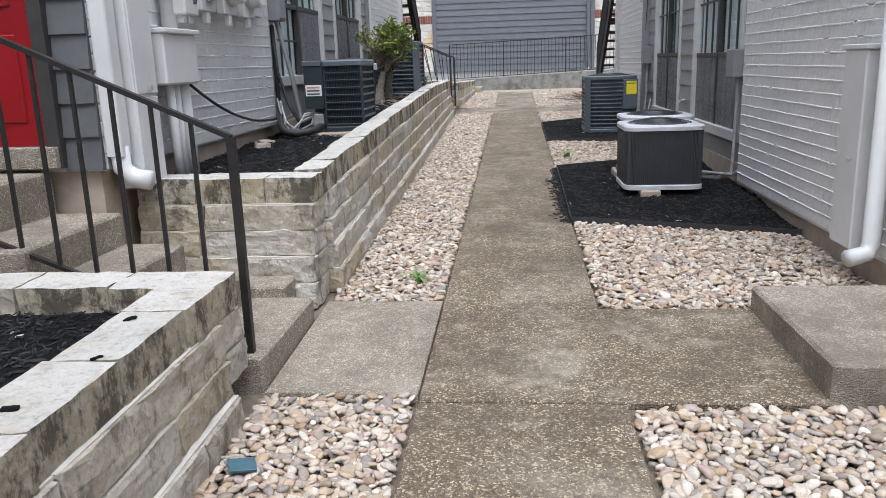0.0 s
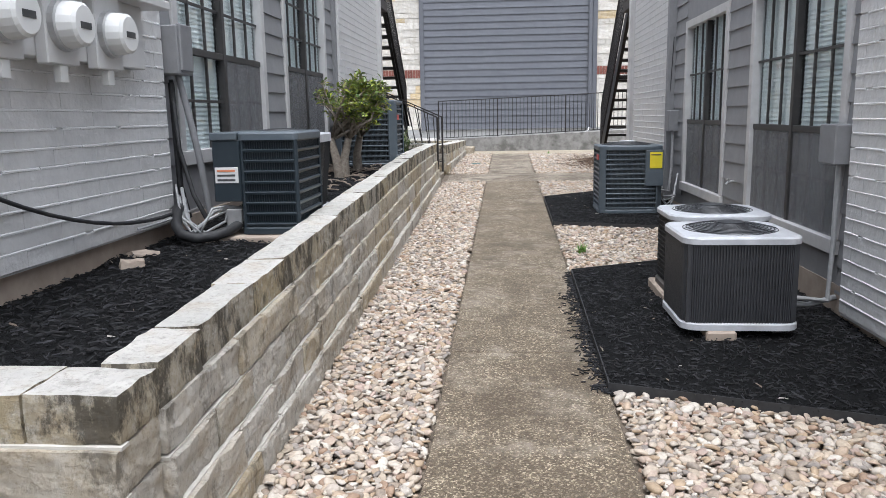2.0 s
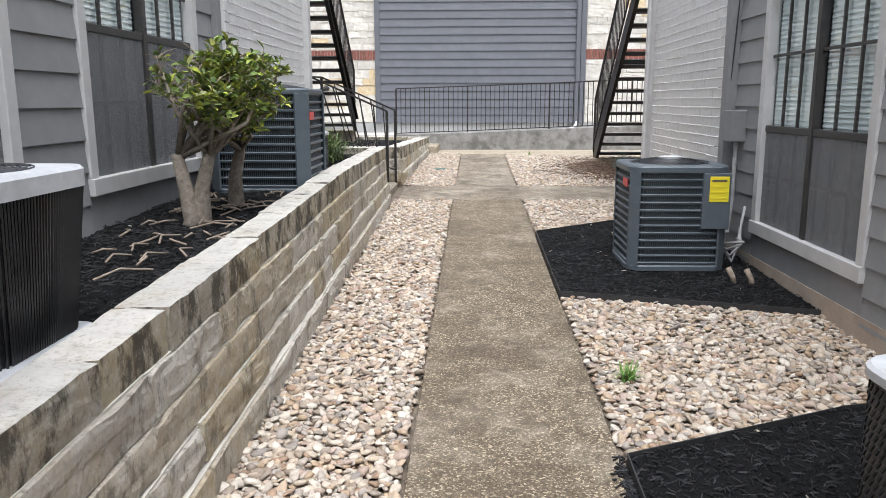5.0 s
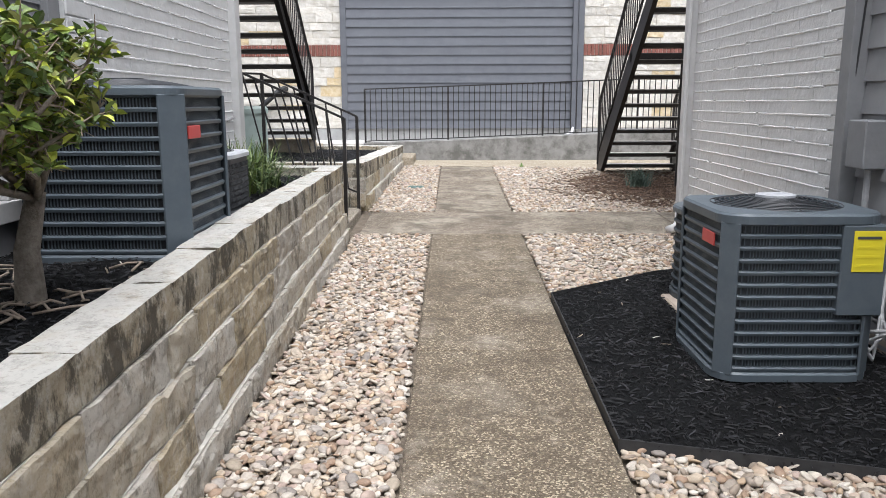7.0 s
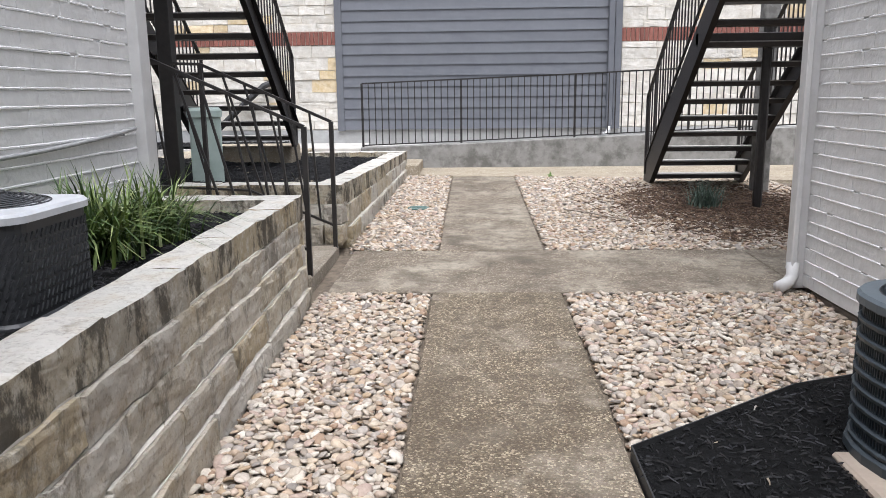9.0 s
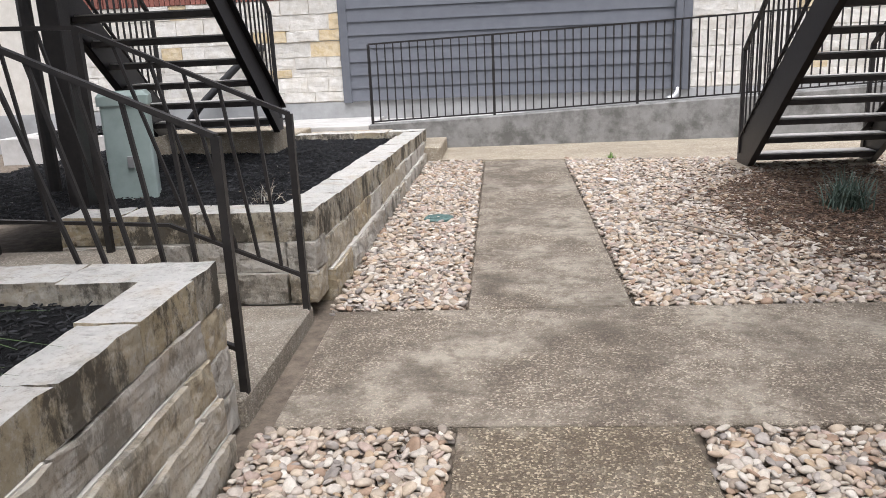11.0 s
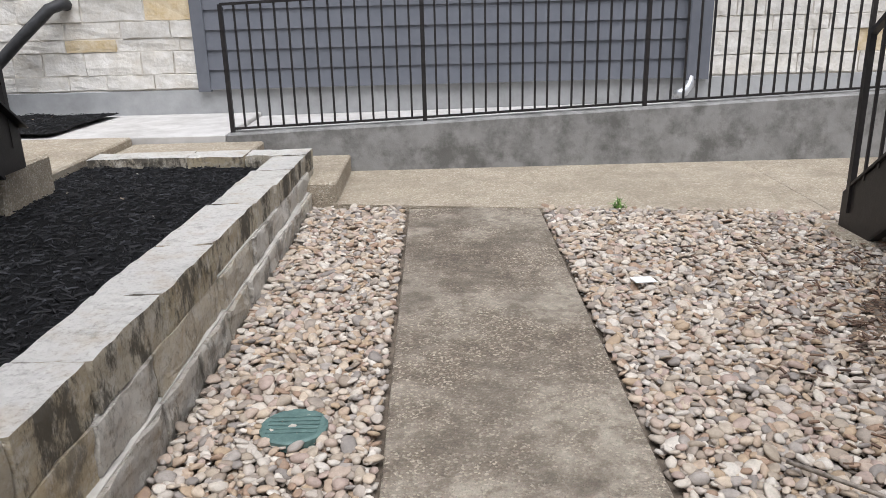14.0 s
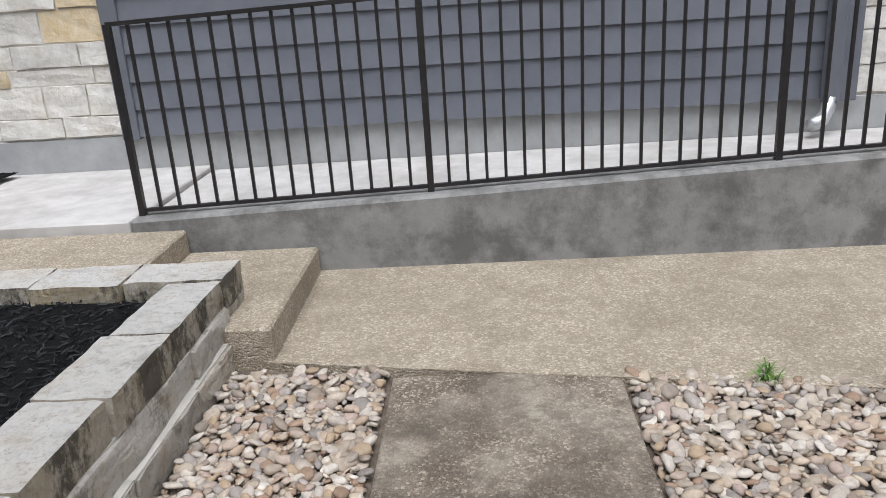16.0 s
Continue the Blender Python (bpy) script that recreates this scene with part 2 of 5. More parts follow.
M_GREYTRIM = mk("grey_trim", (0.2, 0.2, 0.205), (0.24, 0.24, 0.245), 8, 0.6, 0.1, 60)
M_WHITEBOX = mk("painted_metal", (0.58, 0.575, 0.565), (0.64, 0.635, 0.625), 6, 0.45, 0.05, 60, stain=(0.42, 0.41, 0.39), sscale=3)
M_WHITE = mk("white_block", (0.58, 0.545, 0.48), (0.78, 0.75, 0.69), 11, 0.9, 0.8, 34, rnd=0.1, stain=(0.52, 0.45, 0.34), sscale=5, detail=9)
M_YELLOW = mk("ochre_block", (0.56, 0.42, 0.22), (0.72, 0.62, 0.45), 10, 0.9, 0.8, 34, rnd=0.15, detail=9)
M_REDBRICK = mk("red_brick", (0.2, 0.075, 0.055), (0.28, 0.11, 0.085), 20, 0.85, 0.3, 80, rnd=0.2)
M_IRON = mk("dark_iron", (0.012, 0.0105, 0.01), (0.024, 0.0205, 0.019), 20, 0.45, 0.1, 120, spec=0.5)
M_TREAD = mk("stair_tread", (0.04, 0.034, 0.031), (0.065, 0.056, 0.05), 10, 0.7, 0.2, 90)
M_TREADTOP = mk("tread_concrete", (0.36, 0.34, 0.32), (0.46, 0.44, 0.41), 10, 0.85, 0.2, 90)
M_NAVY = mk("navy_metal", (0.02, 0.03, 0.038), (0.028, 0.039, 0.048), 10, 0.42, 0.05, 90)
M_NAVYHI = mk("navy_metal_worn", (0.032, 0.043, 0.052), (0.045, 0.057, 0.066), 12, 0.45, 0.05, 90)
M_COIL = mk("coil_fins", (0.012, 0.013, 0.015), (0.03, 0.032, 0.035), 90, 0.6, 0.3, 200)
M_NAVYCOIL = mk("navy_coil_fins", (0.008, 0.014, 0.02), (0.018, 0.028, 0.038), 90, 0.6, 0.3, 200)
M_BLACKMETAL = mk("black_metal", (0.014, 0.014, 0.015), (0.026, 0.026, 0.027), 12, 0.4, 0.05, 90)
M_COILGREY = mk("grey_coil_fins", (0.035, 0.042, 0.048), (0.075, 0.085, 0.095), 90, 0.6, 0.3, 200)
M_CHARCOAL = mk("charcoal_metal", (0.032, 0.033, 0.036), (0.048, 0.049, 0.053), 12, 0.5, 0.05, 90)
M_UMBER = mk("umber_metal", (0.07, 0.062, 0.056), (0.1, 0.09, 0.08), 12, 0.55, 0.1, 90)
M_BLUEGREY = mk("blue_grey_metal", (0.075, 0.094, 0.11), (0.1, 0.12, 0.137), 8, 0.45, 0.05, 90, stain=(0.13, 0.145, 0.155), sscale=3)
M_CAPMETAL = mk("pale_metal_top", (0.42, 0.43, 0.45), (0.55, 0.56, 0.58), 7, 0.45, 0.05, 90, stain=(0.32, 0.31, 0.3), sscale=4)
M_YLABEL = mk("yellow_label", (0.75, 0.62, 0.02), (0.8, 0.68, 0.03), 4, 0.5, 0, 60)
M_WLABEL = mk("white_label", (0.7, 0.7, 0.68), (0.76, 0.76, 0.74), 4, 0.5, 0, 60)
M_RLABEL = mk("red_badge", (0.55, 0.06, 0.06), (0.62, 0.09, 0.08), 4, 0.45, 0, 60)
M_INK = mk("label_print", (0.05, 0.05, 0.05), (0.08, 0.08, 0.08), 4, 0.6, 0, 60)
M_ORANGE = mk("label_orange", (0.6, 0.2, 0.1), (0.65, 0.25, 0.12), 4, 0.6, 0, 60)
M_RED = mk("red_door_paint", (0.21, 0.003, 0.006), (0.26, 0.005, 0.009), 5, 0.35, 0.05, 40)
M_DARKFRAME = mk("dark_sash", (0.03, 0.028, 0.027), (0.045, 0.042, 0.04), 10, 0.5, 0.05, 60)
M_BLIND = mk("window_blind", (0.8, 0.83, 0.84), (0.86, 0.88, 0.89), 4, 0.7, 0, 60)
M_ROOM = mk("unlit_room", (0.05, 0.05, 0.05), (0.08, 0.08, 0.08), 3, 0.9, 0, 60)
M_RUBBER = mk("black_rubber", (0.018, 0.018, 0.019), (0.035, 0.035, 0.036), 20, 0.6, 0.1, 90)
M_CABLE = mk("grey_cable", (0.3, 0.3, 0.3), (0.42, 0.42, 0.42), 20, 0.5, 0.05, 90)
M_GALV = mk("galvanised", (0.5, 0.5, 0.5), (0.62, 0.62, 0.62), 14, 0.35, 0.05, 90, metal=0.7)
M_MINT = mk("mint_metal", (0.36, 0.44, 0.4), (0.44, 0.52, 0.48), 6, 0.5, 0.05, 60, stain=(0.25, 0.3, 0.27), sscale=4)
M_BARK = mk("shrub_bark", (0.16, 0.13, 0.1), (0.32, 0.28, 0.23), 30, 0.9, 0.6, 70)
M_TWIG = mk("dry_twigs", (0.22, 0.17, 0.13), (0.34, 0.28, 0.22), 30, 0.9, 0.2, 70)
M_LEAF = island_tones("shrub_leaves", [(0.12, 0.18, 0.035), (0.18, 0.25, 0.04), (0.28, 0.34, 0.05), (0.08, 0.13, 0.035), (0.42, 0.47, 0.06), (0.13, 0.19, 0.04), (0.24, 0.25, 0.07)], 0.5)
M_BLADE = island_tones("grass_blades", [(0.06, 0.105, 0.028), (0.09, 0.14, 0.032), (0.14, 0.2, 0.045), (0.045, 0.08, 0.025), (0.26, 0.31, 0.12)], 0.5)
M_BLUEBLADE = island_tones("blue_grass_blades", [(0.1, 0.14, 0.11), (0.14, 0.19, 0.15), (0.07, 0.11, 0.08)], 0.6)
M_WEED = island_tones("weed_leaves", [(0.1, 0.2, 0.04), (0.15, 0.27, 0.06), (0.2, 0.3, 0.08)], 0.6)
M_LID = mk("green_lid", (0.06, 0.11, 0.1), (0.11, 0.18, 0.16), 30, 0.6, 0.2, 80)
M_TILE = mk("blue_tile", (0.04, 0.09, 0.12), (0.06, 0.12, 0.15), 20, 0.4, 0.05, 80)
M_GLASS = bpy.data.materials.new("window_glass")
M_GLASS.use_nodes = True
_n, _l = M_GLASS.node_tree.nodes, M_GLASS.node_tree.links
_clear, _gloss, _mix = _n.new("ShaderNodeBsdfTransparent"), _n.new("ShaderNodeBsdfGlossy"), _n.new("ShaderNodeMixShader")
_clear.inputs["Color"].default_value = (0.93, 0.96, 0.96, 1)
_gloss.inputs["Roughness"].default_value = 0.03
_mix.inputs[0].default_value = 0.1
_l.new(_clear.outputs[0], _mix.inputs[1])
_l.new(_gloss.outputs[0], _mix.inputs[2])
_l.new(_mix.outputs[0], _n["Material Output"].inputs["Surface"])
M_SCREEN = mk("insect_screen", (0.19, 0.19, 0.195), (0.23, 0.23, 0.236), 30, 0.8, 0.2, 300)
M_SCREEN.node_tree.nodes["Principled BSDF"].inputs["Alpha"].default_value = 0.55


# ---- mesh helpers ----
def g(y):
    """Height of the sloping ground."""
    return 0.029 * y


def lerp(a, b, t):
    return a + (b - a) * t


class Soup:
    """Gathers vertices and faces for one mesh."""

    def __init__(self):
        self.v, self.f = [], []

    def add(self, verts, faces, m=None):
        k = len(self.v)
        self.v += [tuple(m @ Vector(p)) for p in verts] if m is not None else [tuple(p) for p in verts]
        self.f += [tuple(i + k for i in q) for q in faces]
        return self

    def box(self, x0, x1, y0, y1, z0, z1, m=None):
        return self.add([(x0, y0, z0), (x1, y0, z0), (x1, y1, z0), (x0, y1, z0), (x0, y0, z1), (x1, y0, z1), (x1, y1, z1), (x0, y1, z1)],
                        [(3, 2, 1, 0), (4, 5, 6, 7), (0, 1, 5, 4), (1, 2, 6, 5), (2, 3, 7, 6), (3, 0, 4, 7)], m)

    def cbox(self, x0, x1, y0, y1, z0, z1, c=0.006, m=None):
        """A box with chamfered edges."""
        lo, hi = (x0, y0, z0), (x1, y1, z1)
        vs, idx = [], {}
        for sx in (0, 1):
            for sy in (0, 1):
                for sz in (0, 1):
                    s = (sx, sy, sz)
                    for a in range(3):
                        p = [(hi[i] if s[i] else lo[i]) + (0 if i == a else (-c if s[i] else c)) for i in range(3)]
                        idx[s, a] = len(vs)
                        vs.append(p)
        fs = []
        for a in range(3):
            b, d = (a + 1) % 3, (a + 2) % 3
            for e in (0, 1):
                ring = []
                for sb, sd in ((0, 0), (1, 0), (1, 1), (0, 1)):
                    s = [0, 0, 0]
                    s[a], s[b], s[d] = e, sb, sd
                    ring.append(idx[tuple(s), a])
                fs.append(tuple(ring if e else ring[::-1]))
            for sb in (0, 1):
                for sd in (0, 1):
                    s0, s1 = [0, 0, 0], [0, 0, 0]
                    s0[b] = s1[b] = sb
                    s0[d] = s1[d] = sd
                    s1[a] = 1
                    q = [idx[tuple(s0), b], idx[tuple(s1), b], idx[tuple(s1), d], idx[tuple(s0), d]]
                    fs.append(tuple(q if sb != sd else q[::-1]))
        for sx in (0, 1):
            for sy in (0, 1):
                for sz in (0, 1):
                    q = [idx[(sx, sy, sz), a] for a in range(3)]
                    fs.append(tuple(q if (sx + sy + sz) % 2 else q[::-1]))
        return self.add(vs, fs, m)

    def loft(self, rings, closed=True, caps=True):
        """Skin through rings of equally many points."""
        n, k = len(rings[0]), len(self.v)
        for r in rings:
            self.v += [tuple(p) for p in r]
        for i in range(len(rings) - 1):
            for j in range(n if closed else n - 1):
                a, b = k + i * n + j, k + i * n + (j + 1) % n
                self.f.append((a, b, b + n, a + n))
        if caps:
            self.f.append(tuple(range(k + n - 1, k - 1, -1)))
            e = k + (len(rings) - 1) * n
            self.f.append(tuple(range(e, e + n)))
        return self

    def tube(self, pts, r, n=8, r1=None):
        """A round tube along points, tapering to r1."""
        pts = [Vector(p) for p in pts]
        rings, side = [], None
        for i, p in enumerate(pts):
            d = (pts[min(i + 1, len(pts) - 1)] - pts[max(i - 1, 0)]).normalized()
            if side is None:
                side = d.orthogonal().normalized()
            side = (side - d * side.dot(d)).normalized()
            up = d.cross(side)
            rr = r if r1 is None else lerp(r, r1, i / (len(pts) - 1))
            rings.append([p + (side * math.cos(2 * math.pi * j / n) + up * math.sin(2 * math.pi * j / n)) * rr for j in range(n)])
        return self.loft(rings)

    def bar(self, a, b, w, h=None):
        """A square bar from a to b."""
        a, b = Vector(a), Vector(b)
        h = h or w
        d = (b - a).normalized()
        side = d.cross(Vector((0, 0, 1)))
        side = Vector((1, 0, 0)) if side.length < 1e-3 else side.normalized()
        up = side.cross(d)
        q = [side * (sx * w / 2) + up * (sz * h / 2) for sx, sz in ((-1, -1), (1, -1), (1, 1), (-1, 1))]
        return self.loft([[a + o for o in q], [b + o for o in q]])

    def ring(self, c, R, r, n=28, k=5):
        ks = len(self.v)
        for i in range(n):
            a = 2 * math.pi * i / n
            for j in range(k):
                b = 2 * math.pi * j / k
                self.v.append((c[0] + math.cos(a) * (R + r * math.cos(b)), c[1] + math.sin(a) * (R + r * math.cos(b)), c[2] + r * math.sin(b)))
        for i in range(n):
            for j in range(k):
                self.f.append((ks + i * k + j, ks + (i + 1) % n * k + j, ks + (i + 1) % n * k + (j + 1) % k, ks + i * k + (j + 1) % k))
        return self

    def mesh(self, name, smooth=False):
        me = bpy.data.meshes.new(name)
        me.from_pydata(self.v, [], self.f)
        if smooth:
            me.shade_smooth()
        me.update()
        return me


def part(name, soup, material, parent=None, label="", smooth=False):
    """One mesh object, under a thing or a part."""
    me = soup.mesh(name, smooth) if isinstance(soup, Soup) else soup
    if material and not me.materials:
        me.materials.append(material)
    ob = new(name, me)
    if parent is not None:
        ob.parent = parent
    return tagged(ob, label)


def thing(name, label, category, at=(0, 0, 0), rz=0, group="", kind=""):
    ob = new(name)
    ob.matrix_world = pose(*at, 0, 0, rz)
    return tagged(ob, label, category, group, kind)


def rrect(w, d, r, z, n=4, grow=0.0):
    """A rounded rectangle round the origin."""
    w, d, r = w / 2 + grow, d / 2 + grow, r + grow
    pts = []
    for cx, cy, a0 in ((w - r, d - r, 0), (-w + r, d - r, 90), (-w + r, -d + r, 180), (w - r, -d + r, 270)):
        for i in range(n + 1):
            a = radians(a0 + 90 * i / n)
            pts.append((cx + r * math.cos(a), cy + r * math.sin(a), z))
    return pts


# ---- ground and paving ----
s = Soup()
ys = [-60, -2, 3, 8, 13, 18, 23, 24.6, 120]
zs = [g(-2) - 0.05, g(-2) - 0.05] + [g(y) - 0.035 for y in ys[2:7]] + [g(23) - 0.035] * 2
s.loft([[(-90, y, z), (90, y, z)] for y, z in zip(ys, zs)], closed=False, caps=False)
tagged(part("ground", s, M_SOIL), "dark soil ground sheet under paving and gravel", "ground", kind="structure")


def slab(s, x0, x1, y0, y1, up=0.0, deep=0.1, c=0.006, far=None):
    """A paving slab that follows the slope; far: its x limits at the far end."""
    f0, f1 = far or (x0, x1)
    rings = []
    for inset, dz in ((0, -deep), (0, -c), (c, 0)):
        rings.append([(x0 + inset, y0 + inset, g(y0) + up + dz), (x1 - inset, y0 + inset, g(y0) + up + dz), (f1 - inset, y1 - inset, g(y1) + up + dz), (f0 + inset, y1 - inset, g(y1) + up + dz)])
    return s.loft(rings)


path = thing("path", "brown-grey exposed-aggregate concrete footpath, weathered", "path", kind="structure")
cuts = [-1.5, 1.1, 3.02]
for a, b in zip(cuts, cuts[1:]):
    part("slab", slab(Soup(), -0.425, 0.46, a + 0.005, b - 0.005), M_PATH, path)
part("slab", slab(Soup(), -0.425, 1.32, 3.03, 4.19), M_PATH, path)
part("slab", slab(Soup(), -1.13, -0.435, 3.1, 4.33), M_STEP, path)
cuts = [4.2, 6.9, 9.75, 12.6, 15.96]
for a, b in zip(cuts, cuts[1:]):
    part("slab", slab(Soup(), -0.425, 0.46, a + 0.003, b - 0.003), M_PATH, path)
for x0, x1 in ((-1.16, 2.12), (2.125, 4.5)):
    part("slab", slab(Soup(), x0, x1, 15.97, 17.24), M_PATH2, path)
part("slab", slab(Soup(), -0.43, 0.46, 17.255, 22.0, far=(-0.42, 0.46)), M_PATH2, path)
for x0, x1 in ((-0.97, 2.3), (2.305, 6.0)):
    ya, yb = 22.0 - 0.155 * x0, 22.0 - 0.155 * x1
    part("slab", Soup().loft([[(x0, ya, g(ya) + dz), (x1, yb, g(yb) + dz), (x1, 23.2, g(23.2) + dz - 0.02), (x0, 23.2, g(23.2) + dz - 0.02)] for dz in (-0.1, 0.006)]), M_TAN, path)


# ---- stone retaining walls ----
def rough_block(length, depth, height, seed, cuts=3, amp=0.009):
    """A quarry-faced block, origin at its low near corner; x runs along it, y into the wall."""
    bm = bmesh.new()
    bmesh.ops.create_cube(bm, size=1)
    bmesh.ops.subdivide_edges(bm, edges=bm.edges[:], cuts=cuts, use_grid_fill=True)
    for v in bm.verts:
        p = Vector(((v.co.x + 0.5) * length, (v.co.y + 0.5) * depth, (v.co.z + 0.5) * height))
        q = p * 9 + Vector((seed * 3.7, seed * 1.9, 0))
        r = p * 26 + Vector((seed, seed * 5.1, 0))
        edge = sum(abs(abs(c) - 0.5) < 1e-4 for c in v.co)
        d = noise.noise_vector(q) * amp + noise.noise_vector(r) * amp * 0.45
        if edge >= 2:
            p += (Vector((length / 2, depth / 2, height / 2)) - p).normalized() * amp * 0.3
        v.co = p + d
    me = bpy.data.meshes.new("block")
    bm.to_mesh(me)
    bm.free()
    return me


def stone_run(wall, a, b, top, courses, out, width=0.24, seed=1, base=None, batter=(0, 0.018, 0.036, 0.056, 0.085)):
    """Courses of blocks along the line a to b (plan); out: unit normal of the seen face. top(t), base(t): heights along it."""
    rng = random.Random(seed)
    a, b, out = Vector((*a, 0)), Vector((*b, 0)), Vector((*out, 0))
    run = (b - a).length
    along = (b - a).normalized()
    base = base or (lambda t: g(lerp(a.y, b.y, t)) - 0.04)
    rot = Matrix((along, -out, Vector((0, 0, 1)))).transposed()
    if rot.determinant() < 0:
        a, b, along = b, a, -along
        top0, base0 = top, base
        top, base = (lambda t: top0(1 - t)), (lambda t: base0(1 - t))
        rot = Matrix((along, -out, Vector((0, 0, 1)))).transposed()
    joints = Soup()
    for c in range(courses):
        u = 0.0 if c % 2 else -0.12
        while u < run - 0.02:
            ln = rng.uniform(0.3, 0.95) if c else rng.uniform(0.4, 0.75)
            u0, u1 = max(u, 0), min(u + ln, run)
            if run - u1 < 0.16:
                u1 = run
            t0, t1 = u0 / run, u1 / run
            tm = (t0 + t1) / 2
            h0, h1 = base(tm), top(tm)
            hc = (h1 - h0) / courses
            z1 = h1 - c * hc
            push = batter[min(c, len(batter) - 1)] + rng.uniform(-0.007, 0.007)
            me = rough_block(u1 - u0 - 0.008, width + push + (rng.uniform(-0.008, 0.018) if c == 0 else 0), hc - 0.006, rng.random() * 50, cuts=6, amp=0.007 if c == 0 else 0.013)
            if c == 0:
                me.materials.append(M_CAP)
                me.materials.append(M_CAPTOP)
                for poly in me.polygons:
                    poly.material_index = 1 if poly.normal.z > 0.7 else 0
            slope = math.atan2((top(t1) - top(t0)) * (1 - c / courses) + (base(t1) - base(t0)) * c / courses, u1 - u0)
            ob = part("cap_stone" if c == 0 else "stone", me, M_CAP if c == 0 else M_STONE, wall)
            p = a + along * (u0 + 0.004) + out * push
            ob.matrix_world = Matrix.Translation((p.x, p.y, z1 - hc + 0.004)) @ rot.to_4x4() @ Matrix.Rotation(-slope, 4, "Y")
            if c:
                joints.box(0.0, u1 - u0 - 0.004, 0.018 + rng.uniform(-0.004, 0.004), 0.06, hc - 0.012, hc - 0.001, ob.matrix_world)
            u = u1
    s = Soup()
    h = [(base(0) - 0.05, top(0) - 0.03), (base(1) - 0.05, top(1) - 0.03)]
    inner = 0.02
    ea, eb = a + along * 0.1, b - along * 0.1
    p, q = ea - out * inner, eb - out * inner
    p2, q2 = ea - out * (width - 0.02), eb - out * (width - 0.02)
    s.loft([[(p.x, p.y, h[0][0]), (p2.x, p2.y, h[0][0]), (p2.x, p2.y, h[0][1]), (p.x, p.y, h[0][1])], [(q.x, q.y, h[1][0]), (q2.x, q2.y, h[1][0]), (q2.x, q2.y, h[1][1]), (q.x, q.y, h[1][1])]])
    part("core", s, M_MORTAR, wall)
    part("bed_joint", joints, M_MORTAR, wall)


def top_b(y):
    return lerp(0.88, 1.02, (y - 4.3) / 4) if y < 8.3 else lerp(1.02, 1.15, min(1, (y - 8.3) / 4.4))


def top_c(y):
    return lerp(1.07, 0.98, (y - 17.25) / 5.2)


wall_b = thing("retaining_wall", "weathered limestone block retaining wall with pale caps", "wall", kind="structure")
stone_run(wall_b, (-1.17, 4.575), (-1.3, 15.73), lambda t: top_b(lerp(4.575, 15.73, t)), 5, (1, 0), width=0.18, seed=3)
stone_run(wall_b, (-2.25, 4.33), (-1.17, 4.33), lambda t: 0.88, 5, (0, -1), seed=4, base=lambda t: 0.1)
stone_run(wall_b, (-1.3, 15.97), (-2.3, 15.97), lambda t: 1.15, 4, (0, 1), seed=5, base=lambda t: 0.45)
wall_c = thing("retaining_wall", "low limestone block planter wall with pale caps", "wall", kind="structure")
stone_run(wall_c, (-1.25, 17.515), (-1.13, 22.26), lambda t: top_c(lerp(17.515, 22.26, t)), 3, (1, 0), seed=7, batter=(0, 0.012, 0.04))
stone_run(wall_c, (-2.7, 17.27), (-1.25, 17.27), lambda t: 1.07, 3, (0, -1), seed=8, base=lambda t: 0.55)
stone_run(wall_c, (-1.125, 22.5), (-2.68, 22.5), lambda t: 0.985, 2, (0, 1), seed=9, base=lambda t: 0.7)
wall_a = thing("retaining_wall", "limestone planter wall with lichen stains and pale cap", "wall", kind="structure")
stone_run(wall_a, (-1.19, -1.2), (-1.19, 2.82), lambda t: lerp(0.62, 0.665, t), 4, (1, 0), seed=11, batter=(0, 0.02, 0.035, 0.07))
stone_run(wall_a, (-1.19, 3.06), (-2.6, 3.06), lambda t: 0.665, 3, (0, 1), seed=12, base=lambda t: 0.2)


